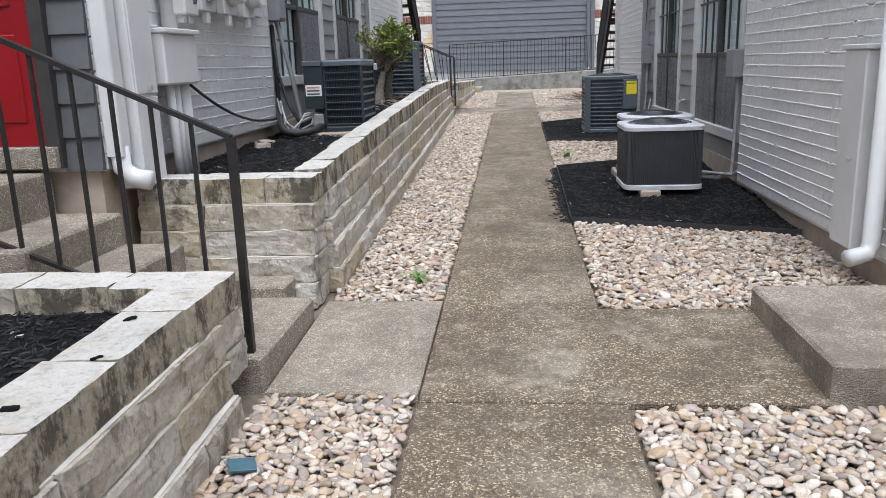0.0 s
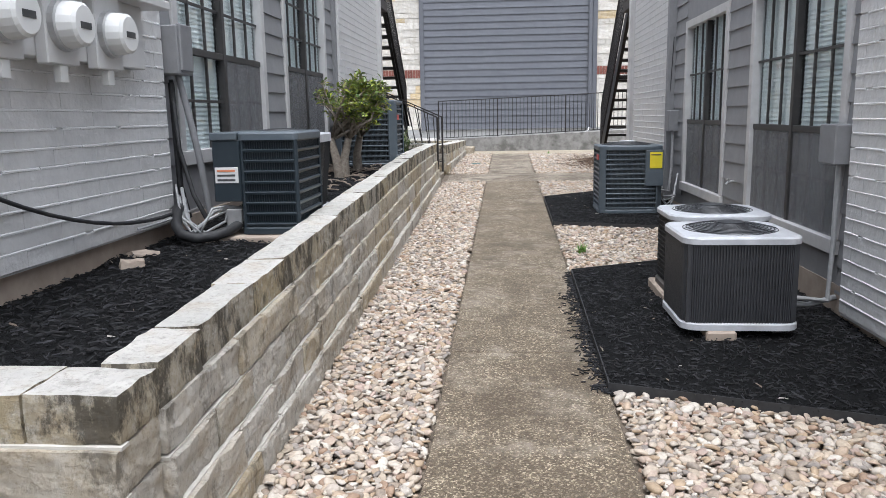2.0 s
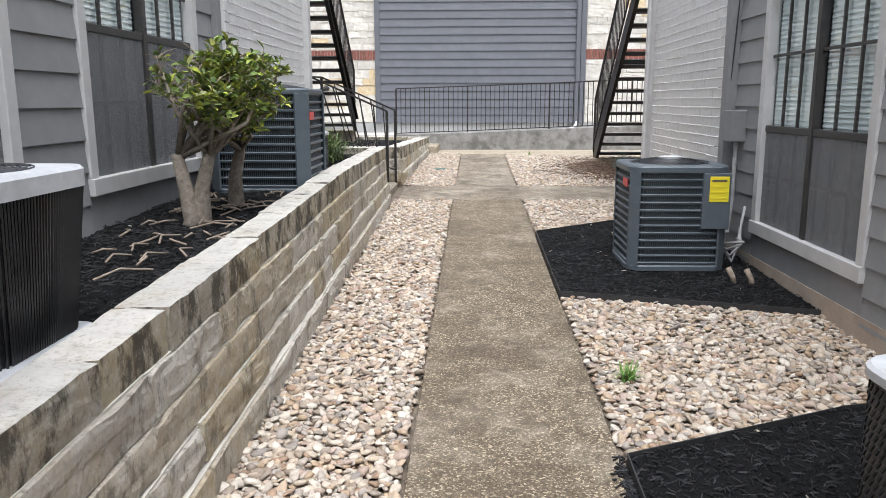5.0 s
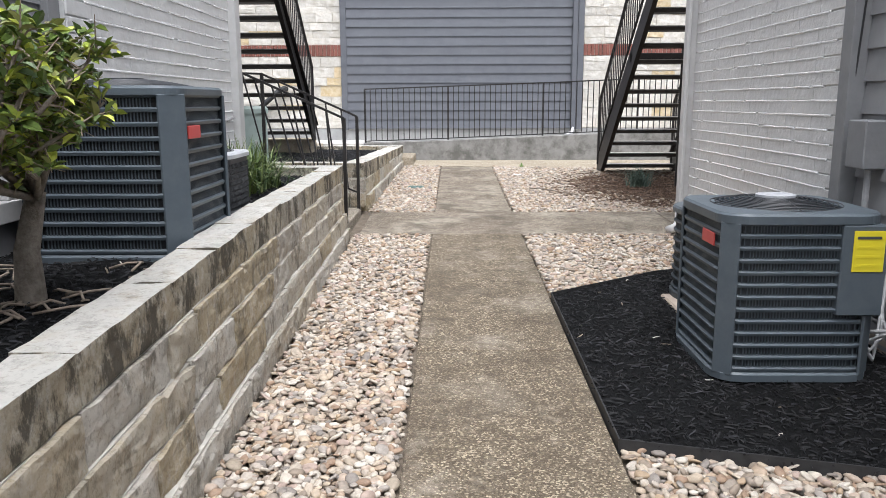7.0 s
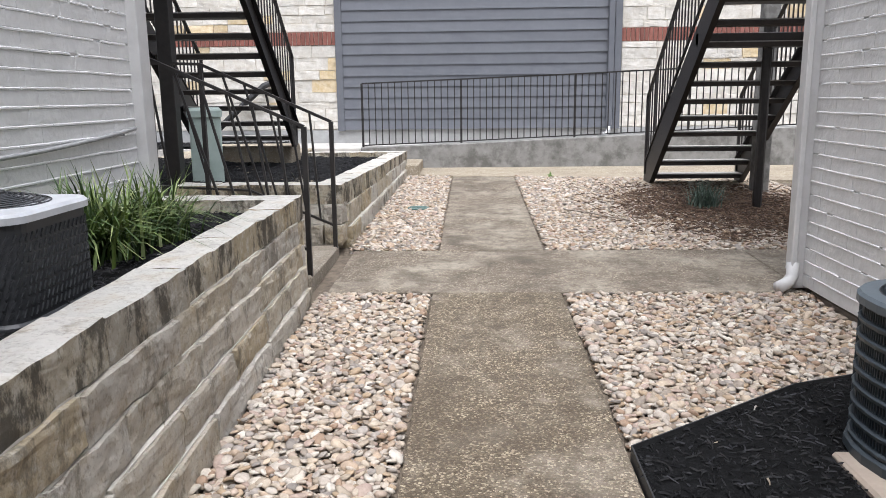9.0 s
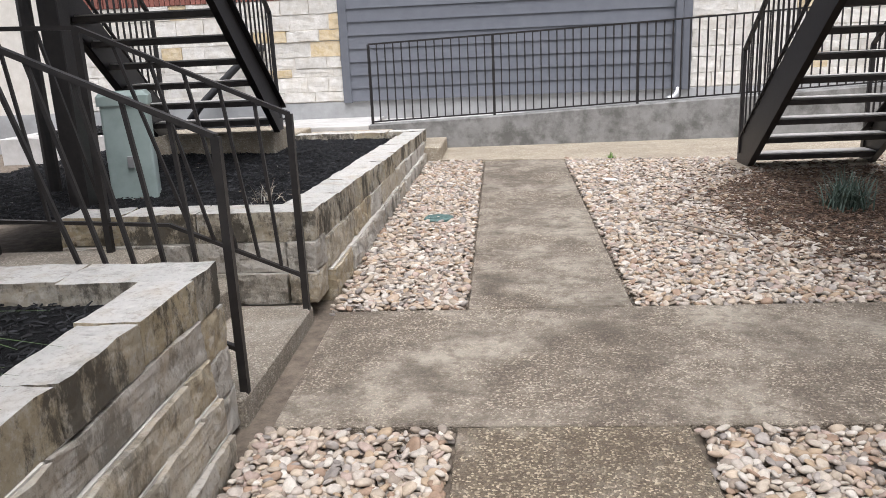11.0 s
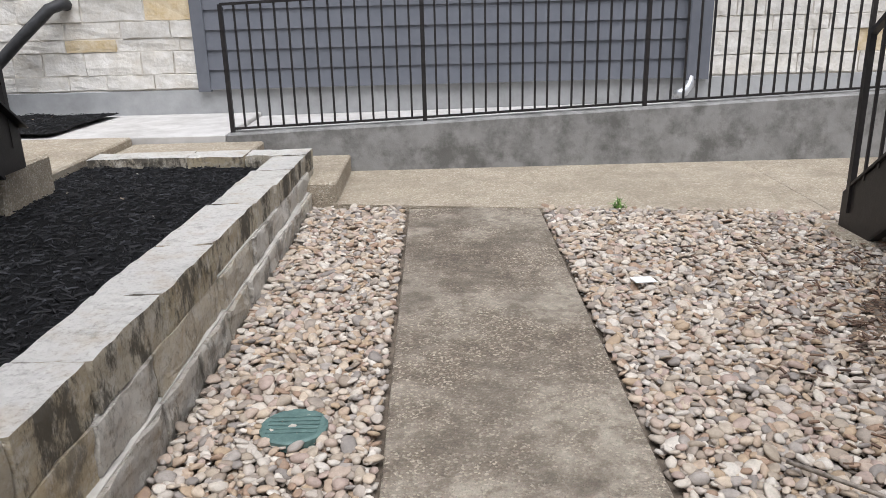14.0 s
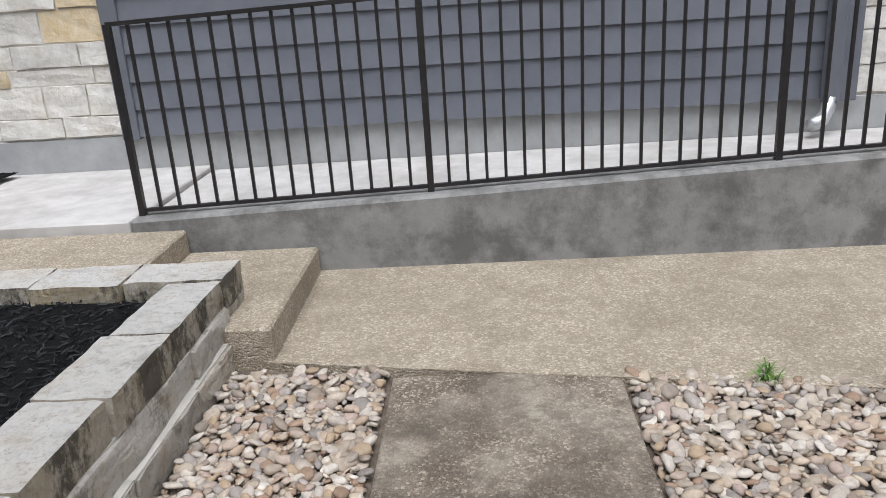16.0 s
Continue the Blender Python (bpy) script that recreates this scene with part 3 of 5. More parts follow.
# ---- beds of bark mulch ----
def mulch_bed(name, corners, zf, label, seed, per=1300, chip=M_CHIP, base_mat=M_MULCH, size=1.0, scraps=14):
    """A lumpy bed in a plan polygon with loose shreds on it. zf(x, y) gives its height."""
    rng = random.Random(seed)
    xs, ys_ = [c[0] for c in corners], [c[1] for c in corners]

    def inside(x, y):
        k, hit = len(corners) - 1, False
        for i in range(len(corners)):
            (xa, ya), (xb, yb) = corners[i], corners[k]
            if (ya > y) != (yb > y) and x < (xb - xa) * (y - ya) / (yb - ya) + xa:
                hit = not hit
            k = i
        return hit

    def lump(x, y):
        return zf(x, y) + 0.018 * noise.noise((x * 3, y * 3, seed)) + 0.008 * noise.noise((x * 14, y * 14, seed))

    bed = thing(name, label, "mulch", kind="stuff")
    bm = bmesh.new()
    bm.faces.new([bm.verts.new((x, y, 0)) for x, y in corners])
    for axis, lo, hi in ((0, min(xs), max(xs)), (1, min(ys_), max(ys_))):
        k = lo + 0.1
        while k < hi:
            co, no = [0, 0, 0], [0, 0, 0]
            co[axis], no[axis] = k, 1
            bmesh.ops.bisect_plane(bm, geom=bm.verts[:] + bm.edges[:] + bm.faces[:], plane_co=co, plane_no=no)
            k += 0.1
    for v in bm.verts:
        v.co.z = lump(v.co.x, v.co.y)
    for f in bm.faces:
        if f.normal.z < 0:
            f.normal_flip()
    me = bpy.data.meshes.new("soil_surface")
    bm.to_mesh(me)
    bm.free()
    me.shade_smooth()
    part("surface", me, base_mat, bed)
    s = Soup()
    area = (max(xs) - min(xs)) * (max(ys_) - min(ys_))
    pale = Soup()
    for i in range(int(area * per) + scraps):
        x, y = rng.uniform(min(xs), max(xs)), rng.uniform(min(ys_), max(ys_))
        if not inside(x, y):
            continue
        ln, w, h = rng.uniform(0.015, 0.055) * size, rng.uniform(0.003, 0.009) * size, rng.uniform(0.003, 0.007)
        m = pose(x, y, lump(x, y) + rng.uniform(0.0, 0.009), rng.gauss(0, 14), rng.gauss(0, 14), rng.uniform(0, 360))
        k = rng.uniform(-0.3, 0.3) * ln
        target = pale if i < scraps else s
        target.add([(-ln / 2, -w / 2, 0), (0, -w / 2 + k * 0.3, 0.001), (ln / 2, -w / 4, 0), (ln / 2, w / 4, 0), (0, w / 2 + k * 0.3, 0.001), (-ln / 2, w / 2, 0), (-ln / 2, 0, h), (0, k * 0.3, h * 1.3), (ln / 2, 0, h * 0.8)],
                   [(0, 1, 7, 6), (1, 2, 8, 7), (3, 4, 7, 8), (4, 5, 6, 7), (2, 3, 8), (5, 0, 6)], m)
    tagged(part("bark_shreds", s, chip, bed), kind="stuff")
    if pale.v:
        tagged(part("pale_scraps", pale, M_STRAW, bed, "dry pale twigs and leaf scraps"), kind="stuff")
    return bed


mulch_bed("mulch_bed", [(-2.4, 4.5), (-1.33, 4.5), (-1.46, 15.8), (-2.4, 15.8)], lambda x, y: top_b(y) - 0.09 - 0.04 * max(0, 1 - abs(y - 8.0) / 2.4), "black bark mulch filling the raised stone bed", 1, scraps=60)
mulch_bed("mulch_bed", [(-4.6, 17.45), (-1.4, 17.45), (-1.28, 22.35), (-4.6, 22.35)], lambda x, y: top_c(y) - 0.09 + 0.02 * (-1.3 - x), "black bark mulch in the low stone planter", 2, scraps=40)
mulch_bed("mulch_bed", [(-3.0, -1.2), (-1.4, -1.2), (-1.4, 2.88), (-3.0, 2.88)], lambda x, y: 0.55, "black bark mulch in the stone planter beside the steps", 3)
BED1 = [(0.46, 6.3), (2.12, 5.78), (2.22, 9.62), (1.6, 9.46), (0.48, 8.95)]
BED2 = [(0.47, 11.42), (2.22, 10.98), (2.22, 14.6), (1.35, 14.28), (0.47, 13.66)]
mulch_bed("mulch_bed", BED1, lambda x, y: g(y) + 0.025 + 0.075 * math.exp(-((x - 1.35) ** 2 + (y - 7.4) ** 2) / 0.5), "black bark mulch bed under two condensers", 4, scraps=30)
mulch_bed("mulch_bed", BED2, lambda x, y: g(y) + 0.025, "black bark mulch bed under two grey condensers", 5, scraps=24)
mulch_bed("mulch_bed", [(1.55, 18.6), (2.1, 17.5), (3.8, 17.3), (4.2, 19.5), (3.4, 20.9), (2.2, 20.8), (1.5, 19.9)], lambda x, y: g(y) + 0.004, "thin brown bark mulch scattered over gravel", 6, per=1500, chip=M_BROWN, base_mat=M_SOIL, size=1.1, scraps=0)
mulch_bed("mulch_bed", [(-6.5, 23.25), (-3.4, 23.25), (-3.3, 24.5), (-6.5, 24.5)], lambda x, y: 1.02, "black bark mulch at the foot of the far wall", 7, per=500)


def edging(points, label):
    s = Soup()
    for a, b in zip(points, points[1:]):
        s.bar((*a, g(a[1]) + 0.01), (*b, g(b[1]) + 0.01), 0.006, 0.07)
    tagged(part("garden_edging", s, M_RUBBER), label, "edging")


edging([BED1[4], BED1[0], BED1[1]], "thin black metal edging round a mulch bed")
edging([BED1[2], BED1[3], BED1[4]], "thin black metal edging round a mulch bed")
edging([BED2[2], BED2[3], BED2[4], BED2[0], BED2[1]], "thin black metal edging round a mulch bed")


spill, rng = Soup(), random.Random(77)
for _ in range(800):
    y = rng.uniform(6.25, 9.0)
    x = 0.47 - abs(rng.gauss(0, 0.035)) * (1.6 if 6.3 < y < 8.3 else 0.7)
    ln, w = rng.uniform(0.012, 0.05), rng.uniform(0.004, 0.01)
    spill.box(-ln / 2, ln / 2, -w / 2, w / 2, 0, 0.005, pose(x, y, g(y) + rng.uniform(0.001, 0.006), rng.gauss(0, 6), rng.gauss(0, 6), rng.uniform(0, 360)))
tagged(part("mulch_spill", spill, M_CHIP), "black mulch shreds spilt along the path edge", "mulch", kind="stuff")


spill, rng = Soup(), random.Random(78)
for _ in range(5200):
    x, y = rng.gauss(2.65, 0.62), rng.gauss(19.25, 0.85)
    if not (1.0 < x < 3.9 and 17.4 < y < 21.2):
        continue
    ln, w = rng.uniform(0.02, 0.07), rng.uniform(0.004, 0.012)
    spill.box(-ln / 2, ln / 2, -w / 2, w / 2, 0, 0.006, pose(x, y, g(y) + rng.uniform(0.018, 0.034), rng.gauss(0, 12), rng.gauss(0, 12), rng.uniform(0, 360)))
tagged(part("mulch_spill", spill, M_BROWN), "brown bark shreds strewn thinly over pebbles", "mulch", kind="stuff")


# ---- building shells ----
def shell(name, x0, x1, y0, y1, z0, z1, mat, label):
    return tagged(part(name, Soup().box(x0, x1, y0, y1, z0, z1), mat), label, "wall", kind="structure")


HIGH = 4.8
LX, RX = -2.27, 2.1
brick_sets = []
wl1 = shell("wall_west_south", -7, LX - 0.009, 4.08, 7.24, 0.97, HIGH, M_BRICKJ, "light grey painted brick wall with meters on it")
wl2 = shell("wall_west_north", -7, LX - 0.009, 12.62, 15.78, 0.6, HIGH, M_BRICKJ, "light grey painted brick wall")
wr1 = shell("wall_east_south", RX + 0.009, 7, 4.2, 7.46, 0.3, HIGH, M_BRICKJ, "light grey painted brick wall")
wr2 = shell("wall_east_north", RX + 0.009, 7, 13.1, 16.1, 0.5, HIGH, M_BRICKJ, "light grey painted brick wall")
shell("foundation_west", -7, LX - 0.05, 4.1, 15.76, 0.0, 0.97, M_FOUND, "tan concrete foundation strip")
shell("foundation_east", RX + 0.05, 7, 4.25, 16.08, 0.0, 0.46, M_FOUND, "tan concrete foundation strip")
# Added walls, never in view: they close the alley, low enough for daylight.
shell("closing_wall_west", -7, -3.0, -9, 1.6, -0.3, 3.2, M_BRICKJ, "unseen wall, painted light grey, added behind the planter")
shell("closing_wall_east", 2.6, 7, -9, 2.6, -0.3, 3.2, M_BRICKJ, "unseen wall, painted light grey, added to close the alley")
shell("closing_wall_south", -7, 7, -9.4, -9.01, -0.3, 3.0, M_BRICKJ, "unseen wall, painted light grey, added to close the alley")


def siding_wall(name, axis_x, face, y0, y1, z0, z1, holes, label):
    """Lap boards on a wall plane x = axis_x that faces +x (face 1) or -x (face -1), left out at the window holes."""
    w = thing(name, label, "wall", kind="structure")
    spans = [y0] + [v for h in holes for v in h] + [y1]
    back = Soup()
    for a, b in zip(spans[::2], spans[1::2]):
        back.box(min(axis_x - face * 0.3, axis_x), max(axis_x - face * 0.3, axis_x), a, b, z0, z1)
        z = z0
        while z < min(z1, 4.2):
            s = Soup()
            d0, d1 = axis_x + face * 0.022, axis_x + face * 0.006
            q = [(axis_x, z), (d0, z), (d1, z + 0.185), (axis_x, z + 0.185)]
            s.loft([[(x, a, zz) for x, zz in q], [(x, b, zz) for x, zz in q]])
            part("siding_board", s, M_SIDING, w)
            z += 0.183
    part("sheathing", back, M_SIDING, w)
    return w


WIN_L = [(7.56, 9.6), (10.24, 12.1)]
WIN_R = [(7.66, 9.74), (10.5, 12.36)]
siding_wall("wall_west_siding", -2.36, 1, 7.24, 12.62, 0.97, HIGH, WIN_L, "mid-grey lap siding wall between windows")
siding_wall("wall_east_siding", 2.17, -1, 7.46, 13.1, 0.4, HIGH, WIN_R, "mid-grey lap siding wall between windows")


def window(name, x, face, y0, y1, z0, zm, z1, light_half, label, rows=4):
    """A tall twin window: panes with dark bars above, insect screens below, blinds inside."""
    w = thing(name, label, "window", kind="structure")
    t = 0.09

    def bx(n, a0, a1, b0, b1, c0, c1, mat, parent=w, c=0.004):
        lo, hi = sorted((x + face * a0, x + face * a1))
        return part(n, Soup().cbox(lo, hi, b0, b1, c0, c1, c), mat, parent)

    fr = bx("frame", -0.05, 0.035, y0, y0 + t, z0, z1, M_TRIM)
    bx("frame", -0.05, 0.035, y1 - t, y1, z0, z1, M_TRIM)
    bx("frame", -0.05, 0.035, y0 + t, y1 - t, z1 - t, z1, M_TRIM)
    bx("sill", -0.05, 0.05, y0, y1, z0 - 0.1, z0 + 0.0, M_TRIM)
    ym = (y0 + y1) / 2
    bx("mullion", -0.05, 0.012, ym - 0.03, ym + 0.03, z0, z1 - t, M_DARKFRAME)
    for i, (a, b) in enumerate(((y0 + t, ym - 0.03), (ym + 0.03, y1 - t))):
        bx("sash_rail", -0.045, 0.005, a, b, zm - 0.025, zm + 0.025, M_DARKFRAME)
        clear = light_half == i
        for lo, hi, n in ((zm, z1 - t, rows), (z0, zm, 2)):
            for k in range(1, 3):
                yy = lerp(a, b, k / 3)
                bx("muntin", -0.032, -0.012, yy - 0.011, yy + 0.011, lo, hi, M_DARKFRAME, c=0.002)
            for k in range(1, n):
                zz = lerp(lo, hi, k / n)
                bx("muntin", -0.03, -0.014, a, b, zz - 0.011, zz + 0.011, M_DARKFRAME, c=0.002)
        for lo, hi in ((z0, zm), (zm, z1 - t)):
            p = bx("pane", -0.04, -0.036, a, b, lo, hi, M_GLASS, c=0.001)
            p.visible_shadow = False
        if not clear:
            bx("insect_screen", -0.004, -0.001, a + 0.01, b - 0.01, z0, zm - 0.02, M_SCREEN, c=0.001)
        s = Soup()
        z = z0 + 0.02
        while z < z1 - t:
            m = pose(x - face * 0.062, (a + b) / 2, z, 0, face * 76, 0)
            s.box(-0.024, 0.024, -(b - a) / 2 + 0.005, (b - a) / 2 - 0.005, -0.001, 0.001, m)
            z += 0.036
        part("blind", s, M_BLIND, w, "white slatted blind")
    # Dark sheet behind the blinds; the room's lack of light is its colour.
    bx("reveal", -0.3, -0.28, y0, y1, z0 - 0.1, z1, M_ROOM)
    return w


window("window_1", -2.36, 1, *WIN_L[0], 1.42, 2.13, 3.6, 0, "twin window with dark glazing bars and blinds")
window("window_2", -2.36, 1, *WIN_L[1], 1.3, 2.15, 3.6, -1, "twin window with dark bars and lower insect screens")
window("window_3", 2.17, -1, *WIN_R[0], 0.76, 1.49, 2.72, -1, "twin window with dark bars and lower insect screens", 2)
window("window_4", 2.17, -1, *WIN_R[1], 0.76, 1.51, 2.72, -1, "twin window with dark bars and lower insect screens", 2)
for x, face, holes, z0, z1, zt in ((-2.36, 1, WIN_L, 0.97, 1.32, 3.6), (2.17, -1, WIN_R, 0.4, 0.66, 2.72)):
    for a, b in holes:
        s = Soup()
        lo, hi = sorted((x - face * 0.25, x + face * 0.012))
        s.box(lo, hi, a, b, z0, z1 if x > 0 or a < 9 else 1.2)
        s.box(lo, hi, a, b, zt + 0.002, HIGH)
        tagged(part("wall_panel", s, M_SIDING), "grey panel under and over a window", "wall", kind="structure")
for nm, x0, x1, y0, y1, z0, mat in (("corner_trim", -2.33, -2.2, 15.64, 15.79, 0.7, M_TRIM), ("corner_trim", 2.04, 2.16, 16.0, 16.12, 0.48, M_TRIM), ("corner_trim", -2.36, -2.3, 12.5, 12.62, 1.0, M_GREYTRIM), ("corner_trim", 2.06, 2.17, 12.98, 13.1, 0.45, M_GREYTRIM)):
    tagged(part(nm, Soup().cbox(x0, x1, y0, y1, z0, HIGH, 0.005), mat), "painted corner board", "trim", kind="structure")

# south end of the west building, with its red door
wd = thing("wall_west_entrance", "dark grey lap siding end wall round the door", "wall", kind="structure")
for x0, x1 in ((-2.49, -2.275), (-7, -3.5)):
    z = 0.98
    while z < 3.6:
        q = [(4.08, z), (4.045, z), (4.062, z + 0.183), (4.08, z + 0.183)]
        part("siding_board", Soup().loft([[(x1, y, zz) for y, zz in q], [(x0, y, zz) for y, zz in q]]), M_DARKSIDING, wd)
        z += 0.183
door = thing("door_1", "closed red panelled entrance door", "door", kind="structure")
leaf = part("leaf", Soup().cbox(-3.42, -2.56, 4.03, 4.07, 1.12, 3.13, 0.004), M_RED, door)
for x0, x1 in ((-3.32, -3.02), (-2.96, -2.66)):
    for z0, z1 in ((1.25, 1.72), (1.86, 2.5), (2.62, 3.0)):
        part("panel", Soup().cbox(x0, x1, 4.02, 4.035, z0, z1, 0.008), M_RED, leaf)
for x0, x1 in ((-3.5, -3.42), (-2.56, -2.48)):
    part("door_frame", Soup().cbox(x0, x1, 4.0, 4.075, 1.0, 3.2, 0.004), M_DARKFRAME, door)
part("threshold", Soup().cbox(-3.47, -2.49, 3.96, 4.07, 1.0, 1.12, 0.006), M_STEP, door)


# ---- steps ----
def steps(name, rows, y0, y1, label, mat=M_STEP, end=-5.0):
    """Rows of (nose x, top z), climbing towards -x."""
    st = thing(name, label, "steps", kind="structure")
    for i, (x, z) in enumerate(rows):
        last = i == len(rows) - 1
        s = Soup().cbox(end if last else rows[i + 1][0] - 0.02, x, y0, y1, rows[i - 1][1] - 0.03 if i else z - 0.3, z, 0.014)
        part("landing" if last else "step", s, mat, st)
    return st


steps("entrance_steps", [(-1.14, 0.24), (-1.5, 0.4), (-1.86, 0.56), (-2.2, 0.74), (-2.58, 0.98)], 3.14, 4.05, "worn exposed-aggregate concrete steps up to a door")
part("step_infill", Soup().cbox(-2.3, -1.3, 4.04, 4.31, 0.0, 0.3, 0.01), M_STEP, bpy.data.objects["entrance_steps"])
steps("side_steps", [(-1.28, 0.56), (-1.68, 0.72), (-2.08, 0.9)], 16.02, 17.2, "exposed-aggregate concrete steps between stone walls")
st = thing("door_step", "raised exposed-aggregate concrete step by a doorway", "steps", kind="structure")
part("step", Soup().cbox(1.29, 3.2, 3.05, 4.19, -0.1, 0.255, 0.016), M_STEP, st)
st = thing("ramp_steps", "low tan concrete steps beside a ramp", "steps", kind="structure")
part("step", Soup().cbox(-1.64, -0.93, 22.16, 23.19, 0.4, 0.8, 0.012), M_TAN, st)
part("step", Soup().cbox(-2.69, -1.63, 22.53, 23.19, 0.4, 0.93, 0.012), M_TAN, st)
part("landing_slab", Soup().cbox(-4.6, -2.7, 21.5, 23.19, 0.4, 0.99, 0.014), M_TAN, st)

# ---- ramp and far building ----
ramp = thing("ramp", "grey stained concrete access ramp wall", "ramp", kind="structure")
s = Soup()
s.loft([[(x, 23.2, 0.3), (x, 23.4, 0.3), (x, 23.4, z + 0.04), (x, 23.38, z + 0.06), (x, 23.22, z + 0.06), (x, 23.2, z + 0.045)] for x, z in ((-1.93, 0.93), (-0.3, 0.985), (3.0, 1.12), (7.0, 1.28))])
part("ramp_body", s, M_RAMP, ramp)
part("upper_walk", Soup().cbox(-7, -1.94, 23.2, 24.58, 0.5, 0.985, 0.008), M_SLAB, ramp)
s = Soup()
s.loft([[(x, 23.4, 0.3), (x, 24.57, 0.3), (x, 24.57, z), (x, 23.4, z)] for x, z in ((-1.93, 0.95), (3.0, 1.0), (7.0, 1.05))])
part("ramp_surface", s, M_SLAB, ramp)

FY = 24.6
far = shell("wall_north", -9, 9, FY - 0.004, FY + 0.6, 0.0, 7.0, M_FARJOINT, "limestone-faced building with a grey siding bay")
part("plinth", Soup().cbox(-9, 9, FY - 0.02, FY + 0.04, 0.5, 1.22, 0.005), M_PLINTH, far)
bay = thing("siding_bay", "slate-grey lap siding bay of the far building", "wall", kind="structure")
z = 1.22
while z < 6.6:
    q = [(FY + 0.03, z), (FY - 0.075, z), (FY - 0.055, z + 0.187), (FY + 0.03, z + 0.187)]
    part("siding_board", Soup().loft([[(2.36, y, zz) for y, zz in q], [(-2.4, y, zz) for y, zz in q]]), M_SIDFAR, bay)
    z += 0.185
for x in (-2.45, 2.38):
    part("corner_board", Soup().cbox(x - 0.06, x + 0.06, FY - 0.09, FY + 0.02, 1.2, 6.7, 0.004), M_SIDFAR, bay)


# ---- railings ----
def railing(name, top, foot, spacing, posts, label, low=0.1, bar=0.016, rail=0.035, group=""):
    """A welded railing: top and foot are polylines (same count) of rail and bottom line; posts: at which corners a post stands, and how deep it goes."""
    r = thing(name, label, "railing", group=group)
    for i in range(len(top) - 1):
        a, b, c, d = (Vector(p) for p in (top[i], top[i + 1], foot[i], foot[i + 1]))
        part("top_rail", Soup().bar(a, b, rail, 0.022), M_IRON, r)
        part("bottom_rail", Soup().bar(c + Vector((0, 0, low)), d + Vector((0, 0, low)), 0.026, 0.018), M_IRON, r)
        n = max(2, round((b - a).length / spacing))
        for k in range(1, n):
            p, q = a.lerp(b, k / n), c.lerp(d, k / n) + Vector((0, 0, low))
            part("baluster", Soup().bar(q, p, bar), M_IRON, r)
    for i, deep in posts:
        p = Vector(top[i])
        part("post", Soup().bar((p.x, p.y, deep), p, 0.034), M_IRON, r)
    return r


railing("stair_railing", [(-1.21, 3.2, 1.22), (-2.75, 3.2, 1.91)], [(-1.21, 3.2, 0.3), (-2.75, 3.2, 0.93)], 0.195, [(0, 0.23), (1, 0.9)], "dark iron handrail beside the entrance steps", low=0.0)
for y in (16.1, 17.14):
    railing("stair_railing", [(-1.3, y, 1.6), (-2.35, y, 2.07), (-3.0, y, 2.09)], [(-1.3, y, 0.7), (-2.0, y, 1.0), (-3.0, y, 1.05)], 0.19, [(0, 0.54), (1, 0.88), (2, 0.88)], "dark iron handrail on side steps", low=0.04, group="side step handrails")
railing("ramp_railing", [(-1.9, 23.3, 2.0), (-0.31, 23.3, 2.05), (1.5, 23.3, 2.11), (3.3, 23.3, 2.18), (5.1, 23.3, 2.25), (7.0, 23.3, 2.32)], [(-1.9, 23.3, 0.99), (-0.31, 23.3, 1.045), (1.5, 23.3, 1.12), (3.3, 23.3, 1.19), (5.1, 23.3, 1.265), (7.0, 23.3, 1.34)], 0.103, [(0, 0.97), (1, 1.03), (2, 1.1), (3, 1.17), (4, 1.24), (5, 1.3)], "dark iron railing along a concrete ramp", low=0.03)


